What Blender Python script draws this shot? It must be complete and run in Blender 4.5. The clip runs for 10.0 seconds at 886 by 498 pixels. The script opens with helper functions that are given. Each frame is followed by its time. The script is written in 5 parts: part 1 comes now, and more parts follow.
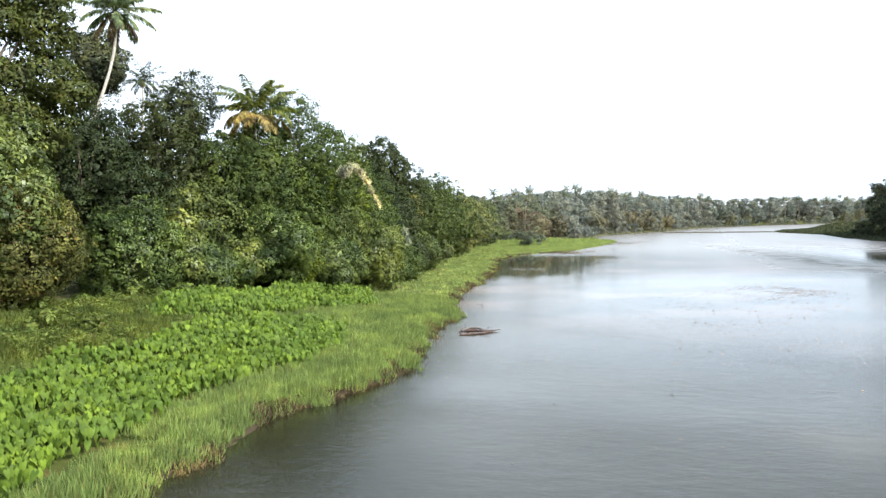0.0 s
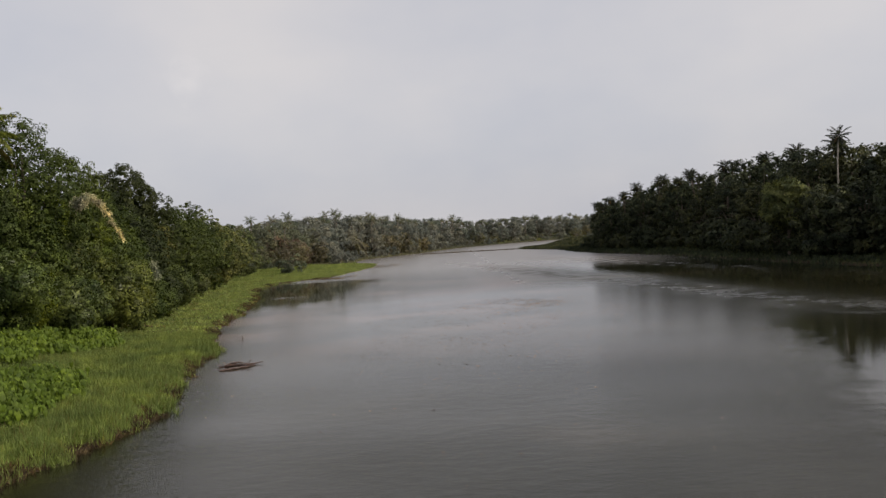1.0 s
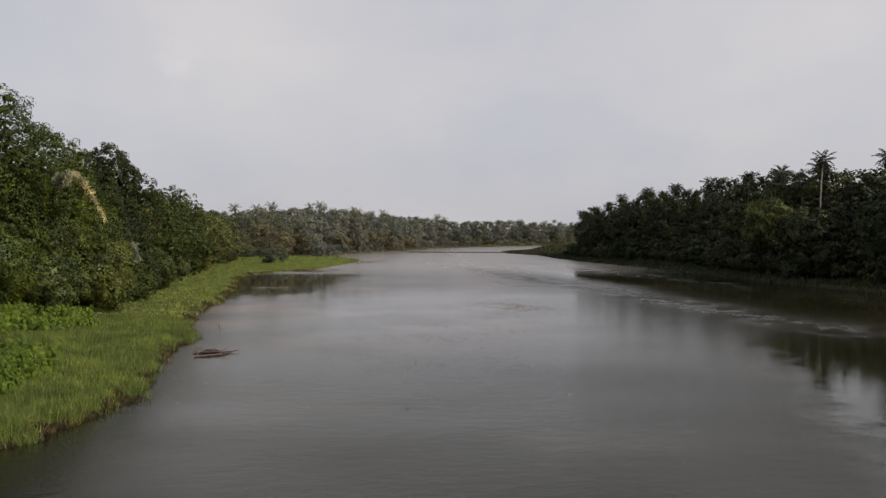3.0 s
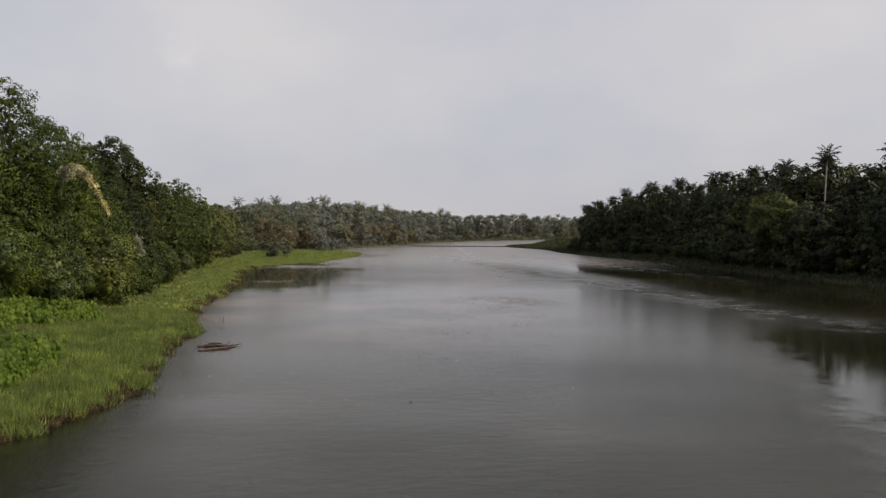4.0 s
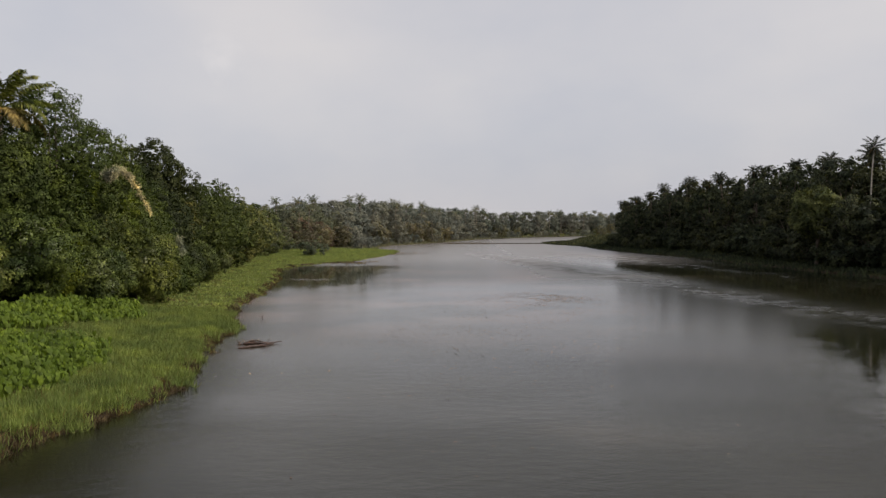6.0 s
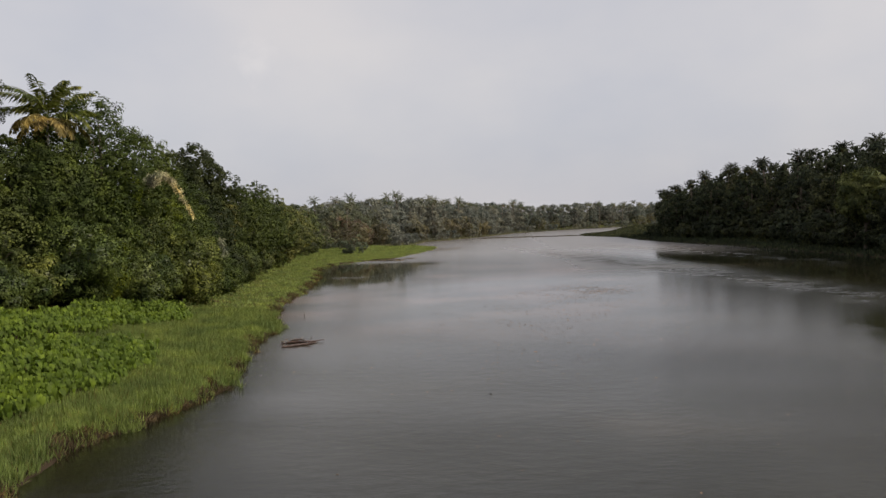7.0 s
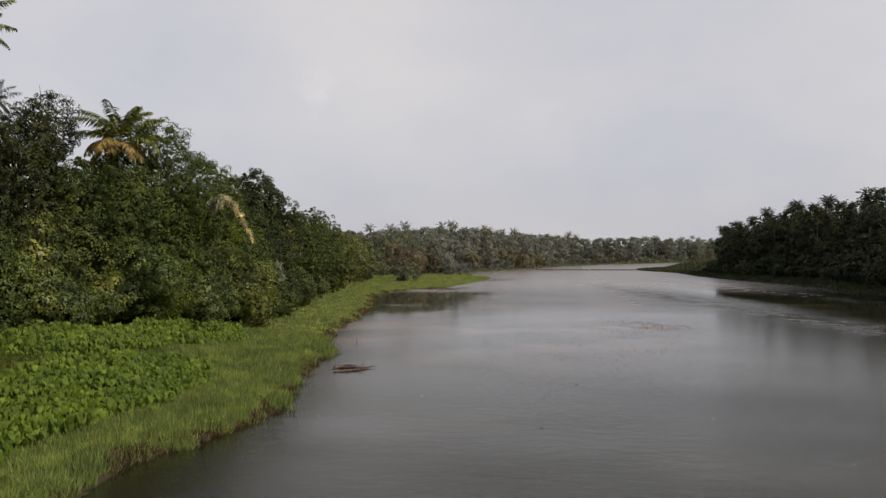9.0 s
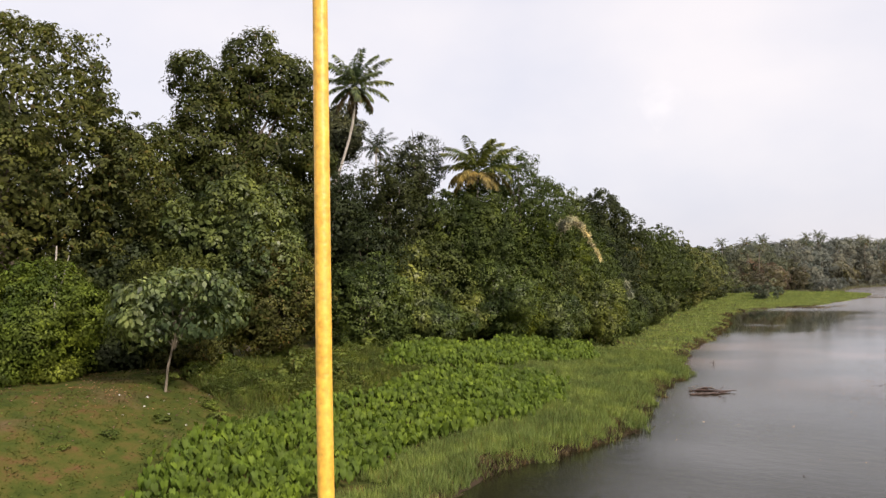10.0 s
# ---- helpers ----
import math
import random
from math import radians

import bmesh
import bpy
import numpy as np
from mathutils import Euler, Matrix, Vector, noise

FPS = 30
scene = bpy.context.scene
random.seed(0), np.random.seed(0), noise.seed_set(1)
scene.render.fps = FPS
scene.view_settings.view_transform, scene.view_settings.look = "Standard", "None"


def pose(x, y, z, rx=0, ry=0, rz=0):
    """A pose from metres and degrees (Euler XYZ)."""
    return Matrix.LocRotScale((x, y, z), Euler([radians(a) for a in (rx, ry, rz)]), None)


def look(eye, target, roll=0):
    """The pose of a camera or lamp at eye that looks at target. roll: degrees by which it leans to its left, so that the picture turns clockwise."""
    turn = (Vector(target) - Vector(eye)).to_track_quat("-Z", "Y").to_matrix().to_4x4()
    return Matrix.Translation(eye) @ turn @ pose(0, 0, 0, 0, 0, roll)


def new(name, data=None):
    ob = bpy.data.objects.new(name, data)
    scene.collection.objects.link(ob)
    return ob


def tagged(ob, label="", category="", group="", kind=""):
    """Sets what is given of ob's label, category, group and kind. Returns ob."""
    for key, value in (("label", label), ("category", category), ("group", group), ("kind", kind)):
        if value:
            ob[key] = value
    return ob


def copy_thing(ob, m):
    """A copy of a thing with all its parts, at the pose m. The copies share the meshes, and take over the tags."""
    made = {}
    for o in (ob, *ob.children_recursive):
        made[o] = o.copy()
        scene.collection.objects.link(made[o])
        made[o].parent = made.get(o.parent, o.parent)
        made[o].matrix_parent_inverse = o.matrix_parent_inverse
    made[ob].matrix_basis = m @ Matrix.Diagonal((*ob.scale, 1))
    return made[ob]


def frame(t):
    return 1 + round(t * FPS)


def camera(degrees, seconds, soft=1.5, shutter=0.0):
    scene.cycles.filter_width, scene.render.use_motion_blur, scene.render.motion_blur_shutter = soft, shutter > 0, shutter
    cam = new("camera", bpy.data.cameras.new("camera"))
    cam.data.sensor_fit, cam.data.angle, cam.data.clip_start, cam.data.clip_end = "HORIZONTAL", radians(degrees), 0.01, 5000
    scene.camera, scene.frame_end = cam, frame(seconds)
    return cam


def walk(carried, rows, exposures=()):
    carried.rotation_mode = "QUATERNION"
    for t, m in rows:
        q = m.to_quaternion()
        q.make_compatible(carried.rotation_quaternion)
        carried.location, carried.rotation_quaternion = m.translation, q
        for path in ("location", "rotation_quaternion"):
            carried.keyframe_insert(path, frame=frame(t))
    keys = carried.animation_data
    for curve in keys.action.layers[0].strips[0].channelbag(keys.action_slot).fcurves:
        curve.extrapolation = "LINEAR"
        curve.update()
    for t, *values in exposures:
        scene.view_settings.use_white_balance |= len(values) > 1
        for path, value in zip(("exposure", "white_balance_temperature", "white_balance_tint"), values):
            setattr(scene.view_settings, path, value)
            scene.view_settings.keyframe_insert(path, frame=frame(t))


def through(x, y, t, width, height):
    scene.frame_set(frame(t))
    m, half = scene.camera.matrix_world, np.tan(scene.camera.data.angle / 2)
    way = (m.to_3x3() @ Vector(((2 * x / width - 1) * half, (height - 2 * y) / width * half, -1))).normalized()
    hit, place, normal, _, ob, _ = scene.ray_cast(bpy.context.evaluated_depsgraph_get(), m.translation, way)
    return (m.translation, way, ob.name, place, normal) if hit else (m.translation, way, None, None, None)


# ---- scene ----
# A river seen from a bridge: x to the right bank, y downstream, z up from the water.
EYE_Z, ARM = 9.0, 0.6
cam = camera(61.72, 10.0, soft=1.45)
# seconds, turn to the left, tilt up and lean, in degrees; the phone swings at arm's length round the body
TURNS = [
    (0, 18.720, -2.304, -1.424),
    (0.2, 13.294, -1.744, 0.869),
    (0.5, 5.038, -0.499, 1.580),
    (1, 0.372, -1.117, -3.740),
    (1.5, -1.916, -0.794, -0.645),
    (2, -3.060, -3.142, -0.297),
    (2.5, -0.751, -0.875, -0.199),
    (3, -0.901, -1.190, -0.253),
    (4.5, 0.000, -1.776, 0.000),
    (5, 1.818, -1.883, -0.036),
    (5.5, 3.101, -1.804, -0.501),
    (5.7, 2.468, -1.495, -0.254),
    (6.8, 2.498, -3.335, -1.886),
    (7, 5.063, -2.116, -2.358),
    (7.5, 7.747, 0.172, -2.567),
    (8, 9.920, 0.218, -1.518),
    (8.5, 9.233, 0.445, -0.848),
    (9, 9.142, 0.282, -0.722),
    (9.5, 17.304, 0.831, -1.706),
    (9.8, 27.272, 1.597, -2.101),
    (10, 35.311, 2.331, -1.924),
]


def held(yaw, tilt, lean, slide=0.0):
    a, b = radians(yaw), radians(tilt)
    eye = Vector((slide - ARM * math.sin(a), ARM * math.cos(a) - ARM, EYE_Z))
    ahead = Vector((-math.sin(a) * math.cos(b), math.cos(a) * math.cos(b), math.sin(b)))
    return look(eye, eye + ahead, lean)


EXPOSURES = [(0, 1.65, 5750, 2), (0.2, 1.25, 5950, 4), (0.5, 0.5, 6350, 9), (1.0, 0.06, 6570, 11), (1.5, 0.0, 6570, 11), (2.0, 0.03, 6570, 11), (3.0, 0.02, 6570, 11), (4.5, 0.04, 6570, 11), (8.5, 0.08, 6570, 11), (9.5, 0.15, 6570, 11), (9.8, 0.48, 6570, 13), (10, 0.62, 6570, 14)]
walk(cam, [(t, held(a, b, c, 0.04 * max(0.0, 1 - t))) for t, a, b, c in TURNS], EXPOSURES)

# ---- light: a hazy sky and a low veiled sun over the right bank ----
SUN_AZ, SUN_EL = 106.0, 33.0   # degrees to the right of downstream, above the horizon
world = bpy.data.worlds.new("hazy_sky")
scene.world = world
world.use_nodes = True
wn, wl = world.node_tree.nodes, world.node_tree.links
wn.clear()
w_out, w_bg = wn.new("ShaderNodeOutputWorld"), wn.new("ShaderNodeBackground")
w_sky = wn.new("ShaderNodeTexSky")
w_sky.sky_type, w_sky.sun_disc = "NISHITA", False
w_sky.sun_elevation, w_sky.sun_rotation = radians(SUN_EL), radians(SUN_AZ)
w_sky.air_density, w_sky.dust_density, w_sky.ozone_density = 1.0, 4.0, 1.0
w_mix = wn.new("ShaderNodeMix")
w_mix.data_type = "RGBA"
w_mix.inputs[0].default_value = 0.82
w_tc, w_map, w_noise = wn.new("ShaderNodeTexCoord"), wn.new("ShaderNodeMapping"), wn.new("ShaderNodeTexNoise")
w_map.inputs["Scale"].default_value = (1.0, 1.0, 1.8)
w_noise.inputs["Scale"].default_value, w_noise.inputs["Detail"].default_value = 1.9, 5.0
w_ramp = wn.new("ShaderNodeValToRGB")
w_ramp.color_ramp.elements[0].position, w_ramp.color_ramp.elements[0].color = 0.35, (5.45, 5.62, 6.25, 1)
w_ramp.color_ramp.elements[1].position, w_ramp.color_ramp.elements[1].color = 0.72, (7.25, 6.98, 6.95, 1)
wl.new(w_tc.outputs["Generated"], w_map.inputs["Vector"])
wl.new(w_map.outputs["Vector"], w_noise.inputs["Vector"])
wl.new(w_noise.outputs["Fac"], w_ramp.inputs["Fac"])
wl.new(w_sky.outputs["Color"], w_mix.inputs[6])
wl.new(w_ramp.outputs["Color"], w_mix.inputs[7])
# one small bright puff of cloud low over the left bank
w_puff = wn.new("ShaderNodeVectorMath")
w_puff.operation = "DISTANCE"
w_puff.inputs[1].default_value = (-0.310, 0.927, 0.213)
w_soft = wn.new("ShaderNodeTexNoise")
w_soft.inputs["Scale"].default_value, w_soft.inputs["Detail"].default_value = 45.0, 3.0
w_rag = wn.new("ShaderNodeMath")
w_rag.operation, w_rag.inputs[1].default_value = "MULTIPLY_ADD", 0.055
w_lit = wn.new("ShaderNodeMapRange")
w_lit.inputs["From Min"].default_value, w_lit.inputs["From Max"].default_value = 0.056, 0.026
w_lit.inputs["To Max"].default_value = 0.24
w_cloud = wn.new("ShaderNodeMix")
w_cloud.data_type = "RGBA"
w_cloud.inputs[7].default_value = (8.0, 7.7, 7.6, 1)
wl.new(w_tc.outputs["Generated"], w_puff.inputs[0])
wl.new(w_tc.outputs["Generated"], w_soft.inputs["Vector"])
wl.new(w_soft.outputs["Fac"], w_rag.inputs[0])
wl.new(w_puff.outputs["Value"], w_rag.inputs[2])
wl.new(w_rag.outputs[0], w_lit.inputs["Value"])
wl.new(w_lit.outputs[0], w_cloud.inputs[0])
wl.new(w_mix.outputs[2], w_cloud.inputs[6])
wl.new(w_cloud.outputs[2], w_bg.inputs["Color"])
w_bg.inputs["Strength"].default_value = 0.1
wl.new(w_bg.outputs["Background"], w_out.inputs["Surface"])

sun_data = bpy.data.lights.new("sun", "SUN")
sun_data.energy, sun_data.angle, sun_data.color = 3.4, radians(6.0), (1.0, 0.92, 0.80)
sun = new("sun", sun_data)
sa, se = radians(SUN_AZ), radians(SUN_EL)
sun.matrix_world = look((math.sin(sa) * math.cos(se) * 300, math.cos(sa) * math.cos(se) * 300, math.sin(se) * 300), (0, 0, 0))


# ---- materials ----
def material(name):
    m = bpy.data.materials.new(name)
    m.use_nodes = True
    m.node_tree.nodes.clear()
    return m, m.node_tree.nodes, m.node_tree.links


def noise_node(n, l, scale, detail=4.0, vector=None, rough=0.55):
    t = n.new("ShaderNodeTexNoise")
    t.inputs["Scale"].default_value, t.inputs["Detail"].default_value, t.inputs["Roughness"].default_value = scale, detail, rough
    if vector is None:
        vector = n.new("ShaderNodeTexCoord").outputs["Object"]
    l.new(vector, t.inputs["Vector"])
    return t.outputs["Fac"]


def ramp_node(n, l, fac, stops):
    r = n.new("ShaderNodeValToRGB")
    e = r.color_ramp.elements
    while len(e) < len(stops):
        e.new(0.5)
    for k, (p, c) in zip(e, stops):
        k.position, k.color = p, (*c, 1)
    l.new(fac, r.inputs["Fac"])
    return r.outputs["Color"]


def mix_node(n, l, fac, a, b, kind="MIX"):
    m = n.new("ShaderNodeMix")
    m.data_type, m.blend_type = "RGBA", kind
    for k, v in ((0, fac), (6, a), (7, b)):
        if isinstance(v, (int, float)):
            m.inputs[k].default_value = v
        elif isinstance(v, tuple):
            m.inputs[k].default_value = (*v, 1)
        else:
            l.new(v, m.inputs[k])
    return m.outputs[2]


def foliage(name, dark, mid, light, gloss=0.62, glow=0.33, patch=0.35, odd=None, vary=1.0, through=(1.15, 1.15, 0.55)):
    """Leaves: each its own tint, broad patches of tone, light through the blade."""
    m, n, l = material(name)
    out = n.new("ShaderNodeOutputMaterial")
    geo, info = n.new("ShaderNodeNewGeometry"), n.new("ShaderNodeObjectInfo")
    own = ramp_node(n, l, geo.outputs["Random Per Island"], [(0.0, dark), (0.5, mid), (1.0, light)] if odd is None else [(0.0, dark), (0.5, mid), (0.93, light), (0.96, odd)])
    broad = ramp_node(n, l, noise_node(n, l, patch, 3.0, geo.outputs["Position"]), [(0.36, (0.52, 0.60, 0.66)), (0.5, (0.95, 0.97, 0.95)), (0.64, (1.36, 1.31, 1.05))])
    tuft = ramp_node(n, l, noise_node(n, l, patch * 3.6, 2.0, geo.outputs["Position"]), [(0.38, (0.50, 0.50, 0.54)), (0.5, (0.92, 0.92, 0.92)), (0.62, (1.45, 1.42, 1.35))])
    broad = mix_node(n, l, 1.0, broad, tuft, "MULTIPLY")
    broad = mix_node(n, l, vary, (1.0, 1.0, 1.0), broad)
    tint = ramp_node(n, l, info.outputs["Random"], [(0.0, (0.8, 0.86, 0.8)), (0.5, (1.0, 1.0, 1.0)), (1.0, (1.22, 1.12, 0.95))])
    col = mix_node(n, l, 1.0, mix_node(n, l, 1.0, own, broad, "MULTIPLY"), tint, "MULTIPLY")
    b = n.new("ShaderNodeBsdfPrincipled")
    b.inputs["Roughness"].default_value = gloss
    b.inputs["Specular IOR Level"].default_value = 0.18
    l.new(col, b.inputs["Base Color"])
    t = n.new("ShaderNodeBsdfTranslucent")
    l.new(mix_node(n, l, 1.0, col, through, "MULTIPLY"), t.inputs["Color"])
    s = n.new("ShaderNodeMixShader")
    s.inputs[0].default_value = glow
    l.new(b.outputs[0], s.inputs[1])
    l.new(t.outputs[0], s.inputs[2])
    l.new(s.outputs[0], out.inputs["Surface"])
    return m


def solid(name, stops, scale=3.0, rough=0.8, bump=0.3, fine=30.0, metal=0.0, stretch=(1, 1, 1)):
    """A surface with broad stains, fine grain and relief."""
    m, n, l = material(name)
    out, b = n.new("ShaderNodeOutputMaterial"), n.new("ShaderNodeBsdfPrincipled")
    tc, mp = n.new("ShaderNodeTexCoord"), n.new("ShaderNodeMapping")
    mp.inputs["Scale"].default_value = stretch
    l.new(tc.outputs["Object"], mp.inputs["Vector"])
    broad = ramp_node(n, l, noise_node(n, l, scale, 5.0, mp.outputs["Vector"]), stops)
    grain = noise_node(n, l, fine, 4.0, mp.outputs["Vector"])
    col = mix_node(n, l, 1.0, broad, ramp_node(n, l, grain, [(0.3, (0.75, 0.75, 0.75)), (0.7, (1.2, 1.2, 1.2))]), "MULTIPLY")
    l.new(col, b.inputs["Base Color"])
    b.inputs["Roughness"].default_value, b.inputs["Metallic"].default_value = rough, metal
    bp = n.new("ShaderNodeBump")
    bp.inputs["Strength"].default_value, bp.inputs["Distance"].default_value = bump, 0.02
    l.new(grain, bp.inputs["Height"])
    l.new(bp.outputs[0], b.inputs["Normal"])
    l.new(b.outputs[0], out.inputs["Surface"])
    return m


M_TREE = foliage("broadleaf_foliage", (0.052, 0.066, 0.018), (0.067, 0.083, 0.023), (0.090, 0.108, 0.030), glow=0.22, vary=0.8)
# M_DARK and M_PALMDARK hold the right bank's backlit shade in their base colours
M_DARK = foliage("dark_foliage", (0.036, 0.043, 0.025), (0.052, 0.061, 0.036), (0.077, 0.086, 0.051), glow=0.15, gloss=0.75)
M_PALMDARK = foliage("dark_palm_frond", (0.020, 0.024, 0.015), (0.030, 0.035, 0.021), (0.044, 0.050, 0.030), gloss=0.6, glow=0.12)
M_VINE = foliage("creeper_foliage", (0.046, 0.062, 0.014), (0.062, 0.082, 0.019), (0.084, 0.107, 0.026), glow=0.22, vary=0.8)
M_OLIVE = foliage("olive_foliage", (0.058, 0.067, 0.018), (0.071, 0.081, 0.022), (0.088, 0.098, 0.029), odd=(0.095, 0.075, 0.023), vary=0.75, glow=0.3)
M_BROWN = foliage("reddish_foliage", (0.100, 0.098, 0.028), (0.136, 0.130, 0.037), (0.170, 0.158, 0.048), odd=(0.13, 0.075, 0.027))
M_BRIGHT = foliage("bright_foliage", (0.085, 0.110, 0.017), (0.120, 0.152, 0.023), (0.165, 0.200, 0.034))
M_BIGLEAF = foliage("broad_glossy_foliage", (0.076, 0.094, 0.030), (0.112, 0.135, 0.042), (0.158, 0.182, 0.062), gloss=0.35)
M_YOUNG = foliage("pale_glossy_foliage", (0.070, 0.094, 0.036), (0.122, 0.152, 0.062), (0.200, 0.230, 0.105), gloss=0.32)
# M_FAR, M_MID and M_FARDRY carry distance haze in their pale colours
M_FAR = foliage("hazed_far_foliage", (0.172, 0.182, 0.160), (0.186, 0.196, 0.173), (0.200, 0.210, 0.186), patch=0.10, gloss=0.8, glow=0.48, vary=0.4, through=(1.0, 1.0, 0.95))
M_MID = foliage("hazed_mid_foliage", (0.148, 0.158, 0.108), (0.162, 0.172, 0.119), (0.176, 0.186, 0.130), patch=0.12, gloss=0.8, glow=0.48, vary=0.45, through=(1.0, 1.0, 0.85))
# muted tone with some haze mixed into it
M_HALF = foliage("muted_green_foliage", (0.092, 0.106, 0.044), (0.116, 0.130, 0.053), (0.142, 0.156, 0.064), gloss=0.7, glow=0.22)
# M_DEEP holds thicket shade in its colour, M_FOOT the light on its foot
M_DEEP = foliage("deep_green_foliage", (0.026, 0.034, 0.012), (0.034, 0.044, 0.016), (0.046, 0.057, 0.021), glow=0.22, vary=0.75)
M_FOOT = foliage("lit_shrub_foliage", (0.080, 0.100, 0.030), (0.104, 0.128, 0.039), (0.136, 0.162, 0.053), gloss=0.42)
M_RUST = foliage("rusty_dry_foliage", (0.150, 0.105, 0.078), (0.172, 0.122, 0.090), (0.196, 0.144, 0.106), patch=0.1, gloss=0.8, glow=0.4, vary=0.5, through=(1.0, 0.95, 0.8))
M_FARDRY = foliage("hazed_dry_foliage", (0.152, 0.140, 0.108), (0.168, 0.154, 0.119), (0.184, 0.168, 0.130), patch=0.08, gloss=0.8, vary=0.5, glow=0.45)
M_PALM = foliage("palm_frond", (0.090, 0.114, 0.050), (0.142, 0.172, 0.078), (0.205, 0.235, 0.115), gloss=0.55)
M_PALMPALE = foliage("yellowing_palm_frond", (0.075, 0.095, 0.024), (0.125, 0.14, 0.036), (0.19, 0.185, 0.055), gloss=0.4)
M_LAWN = foliage("lawn_blades", (0.052, 0.066, 0.012), (0.066, 0.077, 0.015), (0.080, 0.087, 0.018), gloss=0.8, odd=(0.16, 0.10, 0.04))
M_PALMDRY = foliage("dry_palm_frond", (0.170, 0.125, 0.045), (0.250, 0.190, 0.072), (0.340, 0.270, 0.110), gloss=0.6)
M_GRASS = foliage("river_grass", (0.174, 0.222, 0.068), (0.240, 0.292, 0.092), (0.306, 0.354, 0.122), gloss=0.6, glow=0.4, patch=0.3, odd=(0.24, 0.19, 0.066), vary=0.5)
M_TARO = foliage("taro_leaf", (0.074, 0.112, 0.013), (0.098, 0.142, 0.016), (0.124, 0.172, 0.021), gloss=0.62, patch=0.4, vary=0.6)
M_WEED = foliage("low_weeds", (0.084, 0.108, 0.023), (0.122, 0.150, 0.033), (0.162, 0.190, 0.044), gloss=0.6, odd=(0.14, 0.10, 0.039), vary=0.7)
M_ROOT = foliage("brown_stalks", (0.060, 0.038, 0.022), (0.110, 0.072, 0.040), (0.190, 0.140, 0.080), gloss=0.8)
M_LEAVES = foliage("drifted_brown_leaves", (0.16, 0.09, 0.065), (0.24, 0.14, 0.10), (0.32, 0.20, 0.15), gloss=0.7)
M_HANG = foliage("withered_palm_frond", (0.08, 0.055, 0.03), (0.13, 0.09, 0.05), (0.19, 0.135, 0.075), gloss=0.7)
M_DRY = foliage("dry_stalks", (0.320, 0.305, 0.220), (0.400, 0.380, 0.280), (0.480, 0.455, 0.340), gloss=0.8, through=(1.0, 1.0, 0.85))
M_BARK = solid("bark", [(0.3, (0.07, 0.05, 0.035)), (0.7, (0.16, 0.13, 0.10))], 2.0, 0.9, 0.6, 14.0, stretch=(1, 1, 0.25))
M_PALEBARK = solid("pale_bark", [(0.3, (0.15, 0.12, 0.085)), (0.7, (0.25, 0.21, 0.16))], 2.0, 0.9, 0.6, 14.0, stretch=(1, 1, 0.3))
M_PALMBARK = solid("palm_bark", [(0.3, (0.26, 0.23, 0.19)), (0.7, (0.42, 0.38, 0.33))], 1.2, 0.9, 0.5, 9.0, stretch=(1, 1, 3))
M_WET = solid("wet_driftwood", [(0.3, (0.030, 0.018, 0.014)), (0.7, (0.098, 0.058, 0.045))], 2.0, 0.5, 0.7, 12.0)
M_YELLOW = solid("yellow_paint", [(0.3, (0.62, 0.33, 0.035)), (0.62, (0.72, 0.42, 0.06)), (0.72, (0.55, 0.28, 0.04))], 6.0, 0.45, 0.15, 60.0)
M_CONCRETE = solid("concrete", [(0.3, (0.22, 0.21, 0.19)), (0.7, (0.36, 0.35, 0.32))], 0.8, 0.9, 0.4, 20.0)
M_LITTER = solid("pale_litter", [(0.3, (0.36, 0.35, 0.31)), (0.7, (0.52, 0.50, 0.46))], 3.0, 0.7, 0.2, 30.0)

# ground: mud at the water, turf, bare reddish soil and leaf litter
M_GROUND, gn, gl = material("riverbank_ground")
g_out, g_b, g_geo = gn.new("ShaderNodeOutputMaterial"), gn.new("ShaderNodeBsdfPrincipled"), gn.new("ShaderNodeNewGeometry")
g_pos = g_geo.outputs["Position"]
g_turf = ramp_node(gn, gl, noise_node(gn, gl, 0.7, 8.0, g_pos, 0.68), [(0.32, (0.032, 0.045, 0.009)), (0.46, (0.052, 0.064, 0.012)), (0.56, (0.078, 0.072, 0.017)), (0.70, (0.112, 0.060, 0.026))])
g_soil = ramp_node(gn, gl, noise_node(gn, gl, 2.5, 6.0, g_pos), [(0.3, (0.085, 0.05, 0.028)), (0.7, (0.15, 0.10, 0.06))])
g_where = ramp_node(gn, gl, noise_node(gn, gl, 0.22, 4.0, g_pos), [(0.55, (0, 0, 0)), (0.7, (0.7, 0.7, 0.7))])
g_sep = gn.new("ShaderNodeSeparateXYZ")
gl.new(g_pos, g_sep.inputs[0])
g_low = ramp_node(gn, gl, g_sep.outputs["Z"], [(0.12, (1, 1, 1)), (0.42, (0, 0, 0))])
g_col = mix_node(gn, gl, g_low, mix_node(gn, gl, g_where, g_turf, g_soil), (0.045, 0.032, 0.020))
gl.new(g_col, g_b.inputs["Base Color"])
g_b.inputs["Roughness"].default_value, g_b.inputs["Specular IOR Level"].default_value = 0.95, 0.1
g_bump = gn.new("ShaderNodeBump")
g_bump.inputs["Strength"].default_value, g_bump.inputs["Distance"].default_value = 0.6, 0.08
gl.new(noise_node(gn, gl, 6.0, 6.0, g_pos), g_bump.inputs["Height"])
gl.new(g_bump.outputs[0], g_b.inputs["Normal"])
gl.new(g_b.outputs[0], g_out.inputs["Surface"])

